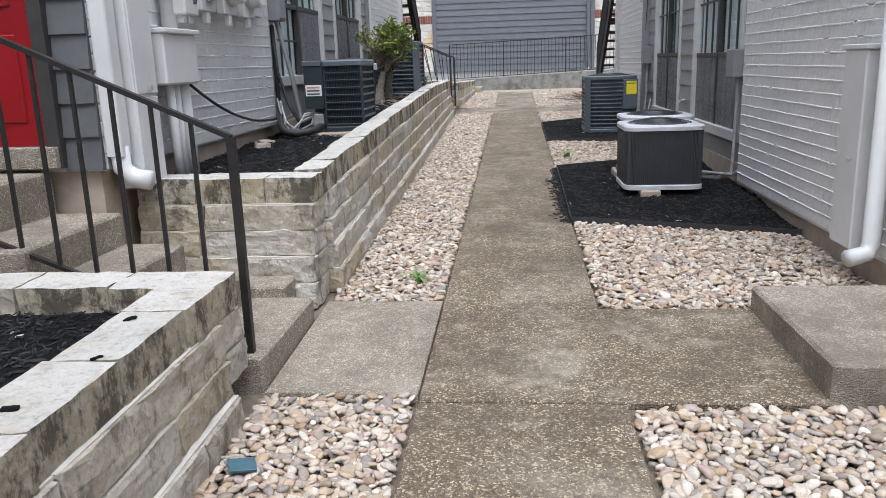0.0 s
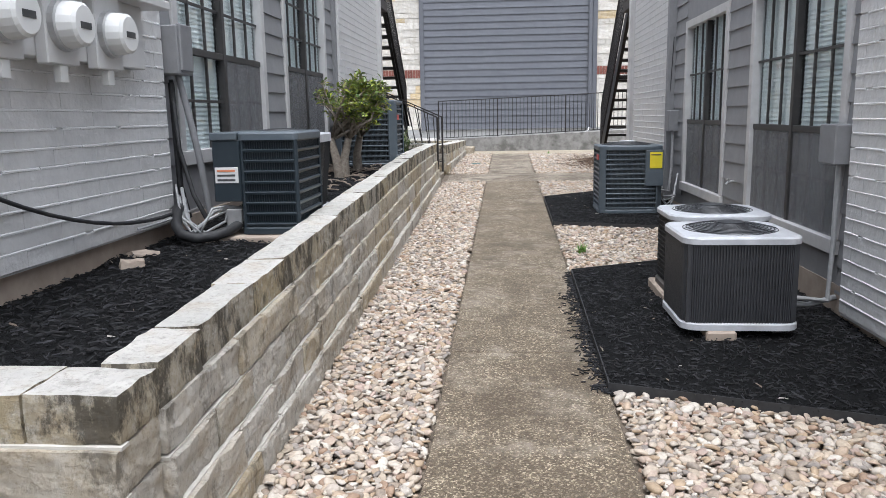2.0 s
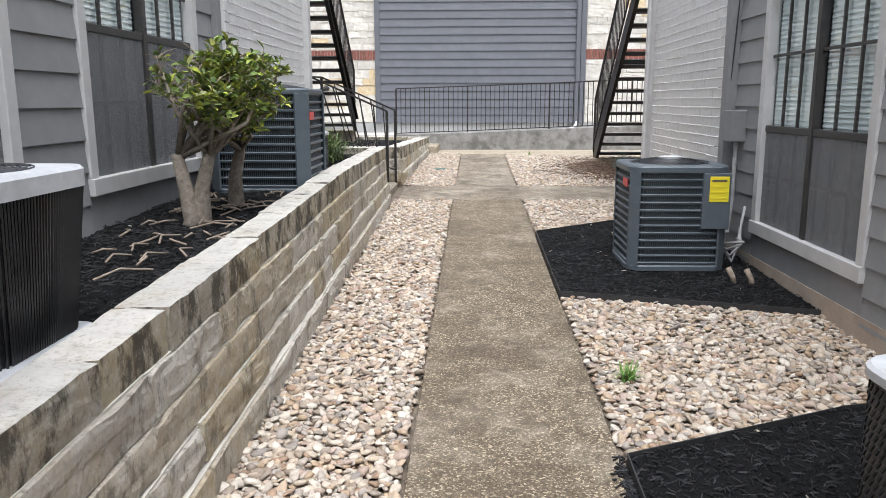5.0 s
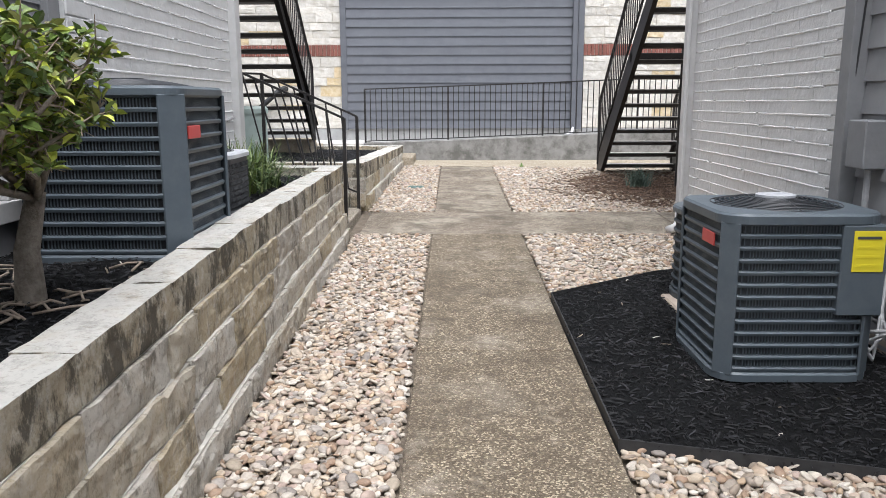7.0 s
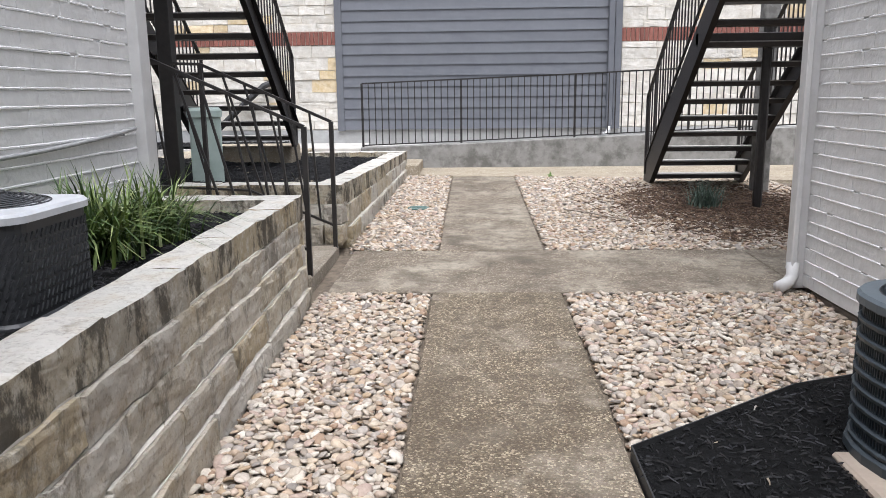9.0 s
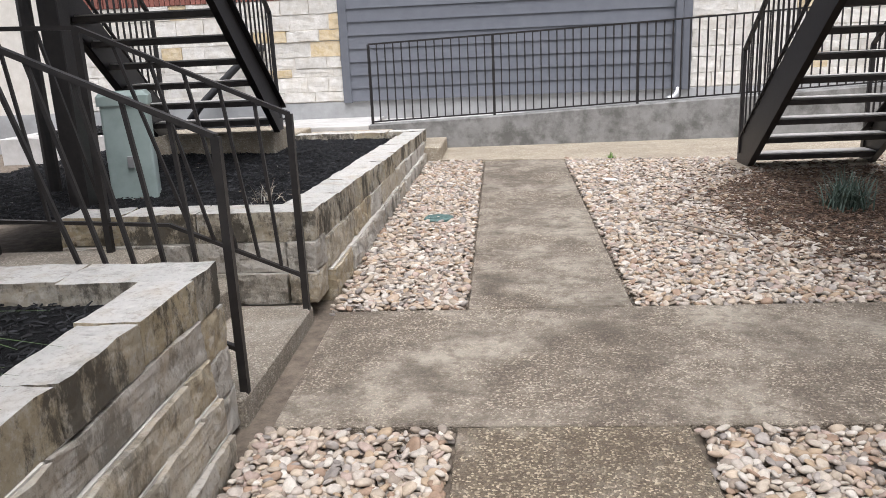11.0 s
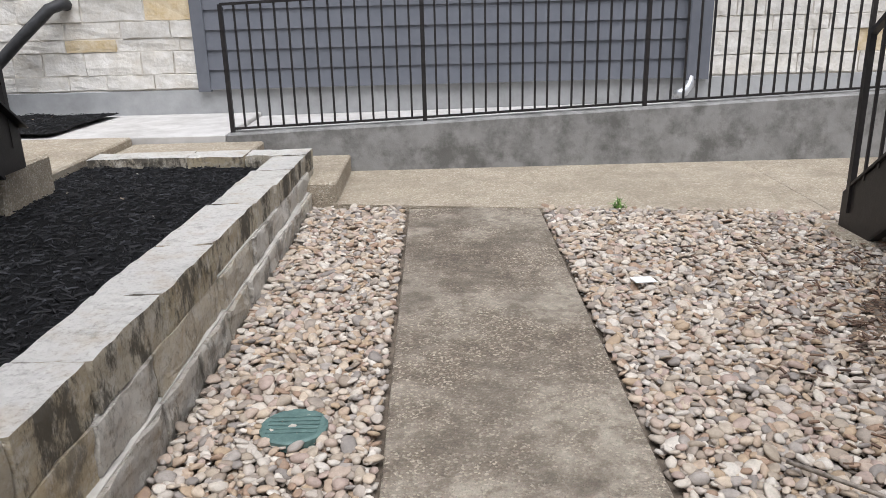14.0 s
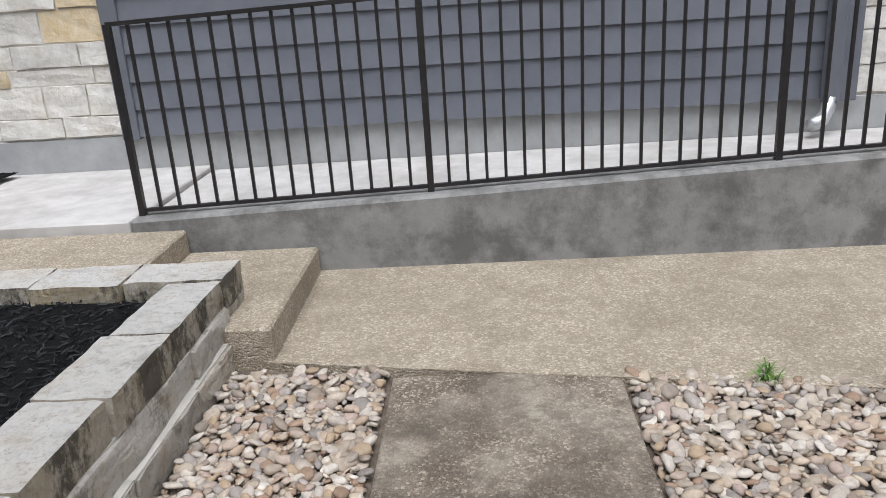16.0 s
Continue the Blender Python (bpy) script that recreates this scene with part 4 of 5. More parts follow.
# ---- outdoor steel stairs ----
def steel_stair(name, xa, xb, yf, zf, slope, n, label, posts):
    """Open-riser steel stair that climbs towards -y from its foot at yf."""
    st = thing(name, label, "stairs")
    rise = 0.195
    run = rise / slope
    for x, dx in ((xa, 0.03), (xb, -0.03)):
        s = Soup()
        top_y, top_z = yf - n * run, zf + n * rise
        q = [(yf + 0.08, zf - 0.02), (yf - 0.22, zf - 0.02), (top_y - 0.2, top_z - 0.06), (top_y - 0.2, top_z + 0.2), (yf + 0.08, zf + 0.2)]
        s.loft([[(x, y, z) for y, z in q], [(x + 0.012, y, z) for y, z in q]])
        part("stringer", s, M_IRON, st)
        s = Soup()
        for a, b in ((q[4], q[3]), (q[1], q[2])):
            s.bar((x + dx, a[0], a[1]), (x + dx, b[0], b[1]), 0.06, 0.012)
        part("stringer_flange", s, M_IRON, st)
        rl = part("handrail", Soup().bar((x, yf, zf + 1.12), (x, top_y, top_z + 1.12), 0.04, 0.025).bar((x, yf, zf + 0.1), (x, yf, zf + 1.12), 0.035), M_IRON, st)
        part("lower_rail", Soup().bar((x, yf, zf + 0.26), (x, top_y, top_z + 0.26), 0.03, 0.015), M_IRON, st)
        m = int(n * run / 0.125)
        for k in range(1, m):
            y = yf - k * 0.125
            z = zf + (yf - y) * slope
            part("baluster", Soup().bar((x, y, z + 0.22), (x, y, z + 1.11), 0.015), M_IRON, st)
    for i in range(n):
        y, z = yf - 0.05 - i * run, zf + 0.12 + i * rise
        t = part("tread", Soup().cbox(min(xa, xb) + 0.012, max(xa, xb), y - 0.27, y, z - 0.055, z - 0.008, 0.004), M_TREAD, st)
        part("tread_fill", Soup().cbox(min(xa, xb) + 0.03, max(xa, xb) - 0.02, y - 0.26, y - 0.01, z - 0.012, z + 0.004, 0.002), M_TREADTOP, t, "pale concrete tread infill")
    for x, y, z0, z1, w in posts:
        part("support_post", Soup().tube([(x, y, z0), (x, y, z1)], w / 2, 10) if w < 0.12 else Soup().cbox(x - w / 2, x + w / 2, y - w / 2, y + w / 2, z0, z1, 0.006), M_IRON, st)
    ty, tz = yf - n * run, zf + n * rise
    part("landing", Soup().cbox(min(xa, xb) - 0.1, max(xa, xb) + 0.1, ty - 1.3, ty - 0.2, tz - 0.1, tz + 0.08, 0.006), M_TREAD, st)
    return st


steel_stair("steel_stair", 2.2, 3.42, 21.3, 0.63, 0.8, 15, "dark steel outdoor stair with open treads over gravel", [(2.93, 19.17, 0.5, 2.5, 0.1), (2.93, 17.0, 0.48, 3.5, 0.1)])
part("beam", Soup().cbox(2.2, 3.42, 19.12, 19.22, 2.28, 2.4, 0.004), M_IRON, bpy.data.objects["steel_stair"])
steel_stair("steel_stair", -2.48, -3.68, 21.02, 1.19, 0.81, 13, "dark steel outdoor stair on a concrete footing", [(-2.95, 18.0, 0.85, 3.2, 0.13), (-3.5, 18.6, 0.85, 2.8, 0.1)])
tagged(part("stair_footing", Soup().cbox(-3.85, -2.53, 20.95, 21.5, 0.8, 1.17, 0.015), M_TAN), "tan concrete footing under a steel stair", "footing")
tagged(part("stair_footing", Soup().cbox(2.1, 3.6, 21.0, 21.6, 0.4, 0.63, 0.015), M_TAN), "tan concrete footing under a steel stair", "footing")
tagged(part("concrete_post", Soup().cbox(3.3, 3.48, 20.3, 20.48, 0.5, 3.0, 0.01), M_RAMP), "grey concrete post beside the stair", "post")

bx = thing("utility_pedestal", "faded mint-green metal utility pedestal in mulch", "utility box", (-2.78, 18.4, 0.9), 20)
part("body", Soup().loft([rrect(0.3, 0.26, 0.02, -0.05), rrect(0.3, 0.26, 0.02, 0.72)]), M_MINT, bx)
part("lid", Soup().loft([rrect(0.33, 0.29, 0.02, 0.72), rrect(0.33, 0.29, 0.02, 0.78), rrect(0.28, 0.24, 0.02, 0.81)]), M_MINT, bx)
part("latch", Soup().cbox(-0.02, 0.02, -0.15, -0.13, 0.3, 0.38, 0.003), M_GALV, bx)


# ---- air-conditioning condensers ----
def fan_top(th, w, d, z, mat, R, dome=0.035, parent=None):
    """Fan guard of rings and spokes, with the hub and blades below it."""
    s = Soup()
    for k in range(12):
        r = R * (1 - k / 13.5)
        s.ring((0, 0, z + dome * (1 - (r / R) ** 2)), r, 0.0032, 30, 4)
    for k in range(8):
        a = 2 * math.pi * k / 8
        s.tube([(math.cos(a) * R * f, math.sin(a) * R * f, z + dome * (1 - f * f)) for f in (0.1, 0.5, 1.0)], 0.003, 4)
    gr = part("fan_guard", s, M_CHARCOAL, th)
    part("hub", Soup().loft([[(math.cos(a * math.pi / 8) * 0.09, math.sin(a * math.pi / 8) * 0.09, zz) for a in range(16)] for zz in (z + dome - 0.004, z + dome + 0.004)]), M_CHARCOAL, gr)
    part("fan_well", Soup().loft([[(math.cos(a * math.pi / 14) * R, math.sin(a * math.pi / 14) * R, zz) for a in range(28)] for zz in (z - 0.14, z - 0.13)]), M_COIL, th)
    for k in range(3):
        m = pose(0, 0, z - 0.07, 0, 0, 120 * k) @ pose(R * 0.5, 0, 0, 22, 0, 0)
        part("fan_blade", Soup().cbox(-R * 0.42, R * 0.42, -0.08, 0.08, -0.003, 0.003, 0.002, m), M_CHARCOAL, th)


def lid_ring(w, d, r, z0, z1, R, over=0.012):
    """A cover plate with a round fan opening."""
    n = 8
    outer0, outer1, top = rrect(w, d, r, z0, n, over), rrect(w, d, r, z1 - 0.012, n, over), rrect(w, d, r, z1, n, over - 0.012)
    m = len(outer0)
    hole = []
    for p in top:
        a = math.atan2(p[1] / d, p[0] / w)
        hole.append((math.cos(a) * R, math.sin(a) * R, z1 + 0.004))
    low = [(x, y, z1 - 0.16) for x, y, _ in hole]
    under = [(x, y, z0) for x, y, _ in rrect(w, d, r, z0, n, -0.02)]
    return Soup().loft([under, outer0, outer1, top, hole, low], caps=False)


def condenser(label, at, rz, w, d, h, r, body, louvre, top_mat, n_louvre, style, group="", lid=0.05, R=None, taper=0.0, dome=0.035, post=None, coil=M_COIL, band=0.02):
    """An outdoor condenser unit. style: louvre, fins or mesh."""
    c = thing("air_conditioner", label, "condenser unit", at, rz, group)
    R = R or min(w, d) * 0.42
    part("base_pan", Soup().loft([rrect(w, d, r, 0.0, 4, 0.012), rrect(w, d, r, 0.035, 4, 0.012), rrect(w, d, r, 0.045, 4, 0.0)]), louvre if style != "fins" else M_CAPMETAL, c)
    k = 1 - taper
    part("coil", Soup().loft([rrect(w * k, d * k, r, 0.04, 6, -0.03), rrect(w, d, r, h - lid, 6, -0.03)]), coil, c)
    if style == "louvre":
        pitch = (h - lid - 0.06) / n_louvre
        for i in range(n_louvre + 1):
            z = 0.05 + i * pitch
            part("louvre", Soup().loft([rrect(w, d, r, z - 0.002, 6, -0.03), rrect(w, d, r, z, 6, -0.002), rrect(w, d, r, z + 0.014, 6, 0.002), rrect(w, d, r, z + band, 6, -0.006), rrect(w, d, r, z + band, 6, -0.03)], caps=False), louvre, c)
        s = Soup()
        pts = []
        for (x0, y0, _), (x1, y1, _) in zip(rrect(w, d, r, 0, 6, -0.016), rrect(w, d, r, 0, 6, -0.016)[1:] + rrect(w, d, r, 0, 6, -0.016)[:1]):
            m = max(1, int(math.hypot(x1 - x0, y1 - y0) / 0.015))
            pts += [(lerp(x0, x1, i / m), lerp(y0, y1, i / m)) for i in range(m)]
        for x, y in pts:
            s.bar((x, y, 0.05), (x, y, h - lid), 0.005)
        tagged(part("wire_guard", s, body, c), kind="stuff")
        for sx in (-1, 1):
            for sy in (-1, 1):
                pw = post or 0.013
                cx, cy = sx * (w / 2 - r * 0.29), sy * (d / 2 - r * 0.29)
                part("corner_post", Soup().cbox(-pw, pw, -0.008, 0.008, 0.03, h - lid + 0.002, 0.003, pose(cx, cy, 0, 0, 0, 45 if sx * sy < 0 else -45)), body, c)
    elif style == "fins":
        s = Soup()
        ring0, ring1 = rrect(w * k, d * k, r, 0.045, 6), rrect(w, d, r, h - lid, 6)
        n = len(ring0)
        for i in range(n):
            a0, a1, b0, b1 = (Vector(v) for v in (ring0[i], ring0[(i + 1) % n], ring1[i], ring1[(i + 1) % n]))
            m = max(1, round((b1 - b0).length / 0.017))
            for j in range(m):
                s.bar(a0.lerp(a1, j / m), b0.lerp(b1, j / m), 0.007, 0.009)
        tagged(part("fin_guard", s, body, c), kind="stuff")
        part("panel", Soup().loft([rrect(w * k, d * k, r, 0.045, 6, -0.008), rrect(w, d, r, h - lid, 6, -0.008)], caps=False), M_CHARCOAL if body is M_CHARCOAL else body, c)
        for i in (0, 1):
            a = ring0[3 + 14 * i], ring1[3 + 14 * i]
            part("edge_strip", Soup().bar(a[0], a[1], 0.03, 0.014), body, c)
    else:
        slits, ring = Soup(), rrect(w, d, r, 0, 6, -0.004)
        walk_round = []
        for (x0, y0, _), (x1, y1, _) in zip(ring, ring[1:] + ring[:1]):
            m = max(1, int(math.hypot(x1 - x0, y1 - y0) / 0.03))
            walk_round += [(lerp(x0, x1, i / m), lerp(y0, y1, i / m)) for i in range(m)]
        rows = int((h - lid - 0.07) / 0.036)
        for i in range(rows):
            z = 0.06 + i * 0.036
            for k, (x, y) in enumerate(walk_round):
                x1, y1 = walk_round[(k + 1) % len(walk_round)]
                f = 0.5 * (i % 2)
                slits.bar((lerp(x, x1, f), lerp(y, y1, f), z), (lerp(x, x1, f + 0.55), lerp(y, y1, f + 0.55), z + 0.026), 0.008, 0.009)
        tagged(part("slit", slits, M_COIL, c, "dark slanted slits punched in the sheet"), kind="stuff")
        part("inner_panel", Soup().loft([rrect(w, d, r, 0.045, 6, -0.006), rrect(w, d, r, h - lid, 6, -0.006)], caps=False), body, c)
    part("top_cover", lid_ring(w, d, r, h - lid, h, R), top_mat, c, smooth=False)
    fan_top(c, w, d, h + 0.004, top_mat, R, dome)
    return c


def lines_label(c, name, x, z0, z1, y0, y1, sheet, bars, axis):
    """A stuck-on label with rows of print on the face that looks along -y or +x."""
    if axis == "-y":
        lb = part(name, Soup().cbox(y0, y1, x - 0.004, x, z0, z1, 0.001), sheet, c)
        for i, mat in enumerate(bars):
            z = lerp(z1, z0, (i + 0.7) / (len(bars) + 0.4))
            part("print", Soup().box(y0 + 0.015, y1 - 0.02, x - 0.006, x - 0.003, z - 0.008, z + 0.005), mat, lb)
    else:
        lb = part(name, Soup().cbox(x, x + 0.004, y0, y1, z0, z1, 0.001), sheet, c)
        for i, mat in enumerate(bars):
            z = lerp(z1, z0, (i + 0.7) / (len(bars) + 0.4))
            part("print", Soup().box(x + 0.003, x + 0.006, y0 + 0.015, y1 - 0.02, z - 0.008, z + 0.005), mat, lb)
    return lb


def pad(x0, x1, y0, y1, z0, z1, label):
    tagged(part("concrete_pad", Soup().cbox(x0, x1, y0, y1, z0, z1, 0.012), M_FOUND), label, "pad")


# west bed
pad(-2.02, -1.4, 7.06, 7.9, 0.8, 0.9, "thin concrete pad under a navy condenser")
ac = condenser("dark navy louvred air conditioner with grey lid", (-1.585, 7.45, 0.905), 0, 0.37, 0.62, 0.65, 0.03, M_NAVY, M_NAVY, M_BLUEGREY, 8, "louvre", lid=0.05, dome=0.008, coil=M_NAVYCOIL)
part("service_panel", Soup().cbox(-0.365, -0.187, -0.312, 0.29, 0.21, 0.6, 0.006), M_NAVY, ac)
part("panel_lid", Soup().cbox(-0.375, -0.199, -0.322, 0.322, 0.6, 0.65, 0.006), M_BLUEGREY, ac)
part("valve_bracket", Soup().cbox(-0.3, -0.2, -0.3, -0.2, 0.03, 0.16, 0.006), M_GALV, ac)
lines_label(ac, "label", -0.313, 0.33, 0.43, -0.352, -0.2, M_WLABEL, [M_ORANGE, M_INK, M_INK], "-y")
pad(-2.1, -1.45, 7.95, 8.68, 0.8, 0.895, "thin concrete pad under a black condenser")
condenser("black tapered air conditioner with pale scuffed lid", (-1.83, 8.32, 0.9), 0, 0.64, 0.62, 0.62, 0.09, M_BLACKMETAL, M_BLACKMETAL, M_CAPMETAL, 0, "fins", lid=0.07, taper=0.14, dome=0.01)
pad(-2.25, -1.47, 11.86, 12.65, 0.95, 1.03, "concrete pad under a tall condenser")
ac = condenser("tall blue-grey louvred air conditioner with red badge", (-1.83, 12.25, 1.02), 0, 0.76, 0.76, 0.81, 0.12, M_BLUEGREY, M_BLUEGREY, M_BLUEGREY, 11, "louvre", lid=0.04, post=0.065)
part("badge", Soup().cbox(0.384, 0.392, -0.27, -0.1, 0.57, 0.63, 0.003), M_RLABEL, ac, "plain red badge")
pad(-2.24, -1.6, 13.1, 13.8, 0.95, 1.03, "concrete pad under a small condenser")
condenser("small dark grey air conditioner with embossed sides", (-1.9, 13.46, 1.03), 0, 0.56, 0.56, 0.41, 0.1, M_CHARCOAL, M_CHARCOAL, M_CAPMETAL, 0, "mesh", lid=0.035)
# east beds
ac = condenser("charcoal finned air conditioner with pale lid and raised guard", (1.33, 7.3, 0.33), 0, 0.68, 0.68, 0.57, 0.1, M_CHARCOAL, M_CHARCOAL, M_CAPMETAL, 0, "fins", lid=0.045, dome=0.04)
pad(1.12, 1.3, 6.93, 7.12, g(7.0) - 0.01, 0.328, "pale concrete block under a condenser")
pad(1.4, 1.6, 7.4, 7.6, g(7.4), 0.328, "pale concrete block under a condenser")
condenser("umber brown air conditioner with scuffed pale lid", (1.42, 8.08, 0.345), 0, 0.68, 0.66, 0.58, 0.13, M_UMBER, M_UMBER, M_CAPMETAL, 0, "mesh", lid=0.04)
pad(1.04, 1.78, 7.74, 8.44, g(8) - 0.02, 0.343, "worn tan concrete pad under a condenser")
ac = condenser("blue-grey louvred air conditioner with yellow energy label", (1.47, 12.45, g(12.45) + 0.025), 0, 0.77, 0.77, 0.84, 0.13, M_BLUEGREY, M_BLUEGREY, M_BLUEGREY, 12, "louvre", lid=0.05, post=0.05, coil=M_COILGREY)
part("hub_cap", Soup().loft([[(math.cos(a * math.pi / 10) * r, math.sin(a * math.pi / 10) * r, z) for a in range(20)] for r, z in ((0.1, 0.878), (0.1, 0.889), (0.07, 0.893))]), M_CAPMETAL, ac)
part("service_panel", Soup().cbox(0.17, 0.388, -0.4, -0.28, 0.34, 0.785, 0.006), M_BLUEGREY, ac)
lines_label(ac, "energy_label", -0.401, 0.56, 0.76, 0.22, 0.37, M_YLABEL, [M_INK, M_YLABEL, M_YLABEL, M_YLABEL], "-y")
part("badge", Soup().cbox(-0.394, -0.386, -0.25, -0.07, 0.66, 0.725, 0.003), M_RLABEL, ac, "plain red badge")
pad(1.14, 1.8, 12.12, 12.79, g(12.4) - 0.03, g(12.4) + 0.022, "concrete pad under a blue-grey condenser")
condenser("dark blue rounded air conditioner behind a larger one", (1.6, 13.55, g(13.62) + 0.05), 0, 0.62, 0.62, 0.62, 0.27, M_NAVYHI, M_NAVYHI, M_BLUEGREY, 8, "louvre", lid=0.04)
pad(1.22, 1.95, 13.22, 13.62, g(13.6) - 0.02, g(13.6) + 0.05, "pale concrete pad under a dark condenser")


# ---- meters, boxes, pipes and cables ----
def tube_thing(name, pts, r, mat, label, cat, n=8, parent=None):
    ob = part(name, Soup().tube(pts, r, n), mat, parent, smooth=True)
    return tagged(ob, label, cat) if parent is None else ob


def hang(a, b, sag, n=12):
    a, b = Vector(a), Vector(b)
    return [a.lerp(b, i / n) - Vector((0, 0, sag * 4 * (i / n) * (1 - i / n))) for i in range(n + 1)]


box = thing("cable_cabinet", "tall grey-white painted cable cabinet on a brick wall", "cabinet")
part("body", Soup().cbox(LX, LX + 0.15, 4.2, 4.48, 0.85, 3.2, 0.008), M_WHITEBOX, box)
part("door", Soup().cbox(LX + 0.15, LX + 0.162, 4.21, 4.47, 1.38, 3.1, 0.004), M_WHITEBOX, box)
part("lower_cover", Soup().cbox(LX + 0.15, LX + 0.156, 4.205, 4.475, 0.86, 1.36, 0.003), M_WHITEBOX, box)
part("latch", Soup().cbox(LX + 0.16, LX + 0.185, 4.34, 4.37, 1.4, 1.43, 0.003), M_GALV, box)
for i in range(4):
    part("scrawl_mark", Soup().box(LX + 0.162, LX + 0.164, 4.31 + 0.02 * (i % 2), 4.36 + 0.015 * i, 2.02 + 0.05 * i, 2.035 + 0.05 * i), M_INK, box)
dp = thing("downspout", "white painted square downspout with curved outlet", "downspout")
part("pipe", Soup().loft([[(x + LX + 0.06, y + 4.12, z) for x, y, _ in rrect(0.1, 0.12, 0.02, 0)] for z in (1.05, 4.6)]), M_WHITEBOX, dp)
part("outlet", Soup().tube([(LX + 0.06, 4.12, 1.1), (LX + 0.07, 4.12, 0.98), (LX + 0.13, 4.13, 0.92), (LX + 0.22, 4.14, 0.905)], 0.055, 10), M_WHITEBOX, dp, smooth=True)
tube_thing("conduit", [(LX + 0.04, 4.19, 0.95), (LX + 0.02, 4.19, 4.5)], 0.012, M_IRON, "thin dark cable conduit on brick wall", "conduit")
mb = thing("junction_box", "pale grey metal service box on brick wall", "electrical box")
part("body", Soup().cbox(LX, LX + 0.2, 4.53, 5.02, 1.42, 1.73, 0.012), M_WHITEBOX, mb)
part("lid", Soup().cbox(LX, LX + 0.225, 4.52, 5.03, 1.725, 1.755, 0.006), M_WHITEBOX, mb)
for y, r, x in ((4.7, 0.028, 0.13), (4.8, 0.03, 0.12), (4.94, 0.055, 0.1)):
    tube_thing("conduit", [(LX + x, y, 1.43), (LX + x, y + 0.03, 0.75)], r, M_WHITEBOX, "grey painted conduit rising from mulch", "conduit", 12)
tube_thing("conduit", [(LX + 0.08, 4.92, 1.7), (LX + 0.08, 4.92, 4.4)], 0.05, M_WHITEBOX, "thick grey painted riser conduit", "conduit", 12)
db = thing("disconnect_box", "small white electrical box on a riser pipe", "electrical box")
part("body", Soup().cbox(LX + 0.08, LX + 0.2, 4.9, 5.12, 1.85, 2.06, 0.01), M_WHITEBOX, db)
part("handle", Soup().cbox(LX + 0.2, LX + 0.22, 5.04, 5.06, 1.92, 2.0, 0.003), M_INK, db)
for y in (4.93, 5.03):
    part("spout", Soup().cbox(LX + 0.1, LX + 0.17, y, y + 0.06, 1.8, 1.86, 0.005), M_WHITEBOX, db)
mp = thing("meter_panel", "long grey metal panel holding three electric meters", "meter panel")
part("hood", Soup().cbox(LX, LX + 0.2, 5.1, 6.95, 2.28, 2.33, 0.006), M_WHITEBOX, mp)
part("back_panel", Soup().cbox(LX, LX + 0.09, 5.2, 6.8, 1.93, 2.28, 0.006), M_WHITEBOX, mp)
for i in range(3):
    y = 5.44 + i * 0.43
    so = part("socket_box", Soup().cbox(LX + 0.09, LX + 0.15, y - 0.14, y + 0.12, 1.9, 2.28, 0.006), M_WHITEBOX, mp)
    part("meter_base", Soup().loft([[(x, y + 0.13 * math.cos(k * math.pi / 10), 2.08 + 0.12 * math.sin(k * math.pi / 10)) for k in range(20)] for x in (LX + 0.15, LX + 0.18)]), M_GALV, so)
    mt = part("meter_dial", Soup().loft([[(x, y + r * math.cos(k * math.pi / 10), 2.08 + r * math.sin(k * math.pi / 10)) for k in range(20)] for x, r in ((LX + 0.18, 0.108), (LX + 0.25, 0.1), (LX + 0.262, 0.085))]), M_WLABEL, so, "pale round electric meter face")
    part("display", Soup().cbox(LX + 0.262, LX + 0.266, y - 0.045, y + 0.045, 2.06, 2.09, 0.001), M_INK, mt)
    part("seal", Soup().cbox(LX + 0.1, LX + 0.14, y - 0.03, y + 0.03, 1.82, 1.9, 0.004), M_WLABEL, so)
tube_thing("cable", hang((LX + 0.05, 5.0, 1.5), (LX + 0.06, 7.3, 1.06), 0.16), 0.011, M_RUBBER, "black cable sagging across a brick wall", "cable", 6)
tube_thing("cable", hang((LX + 0.06, 6.6, 1.02), (LX + 0.09, 7.5, 1.05), 0.01), 0.008, M_CABLE, "grey cable along the wall foot", "cable", 6)
ub = thing("disconnect_box", "dark grey switch box on a siding wall", "electrical box")
part("body", Soup().cbox(-2.36, -2.18, 7.27, 7.5, 1.93, 2.24, 0.008), M_GREYTRIM, ub)
part("cover", Soup().cbox(-2.2, -2.165, 7.29, 7.48, 1.95, 2.25, 0.008), M_GREYTRIM, ub)
part("conduit", Soup().tube([(-2.28, 7.36, 1.88), (-2.27, 7.36, 1.2), (-2.25, 7.42, 0.98)], 0.022, 8), M_RUBBER, ub)
hose, rings = Soup(), []
for k in range(121):
    f = k / 120
    p = Vector((-2.25, 7.4, 1.95)).lerp(Vector((-2.02, 7.22, 1.02)), f) + Vector((0.02 * math.sin(f * 3), 0, -0.12 * f * (1 - f)))
    rr = 0.026 if k % 2 else 0.02
    rings.append([p + Vector((math.cos(a * math.pi / 5) * rr, math.sin(a * math.pi / 5) * rr, 0)) for a in range(10)])
hose.loft(rings)
tagged(part("flexible_conduit", hose, M_GREYTRIM, smooth=True), "ribbed grey flexible conduit from a switch box", "conduit")
tube_thing("hose", [(-2.28, 7.36, 1.9), (-2.25, 7.34, 1.45), (-2.14, 7.26, 1.15), (-2.02, 7.18, 0.98)], 0.016, M_RUBBER, "black flexible conduit to a condenser", "conduit")
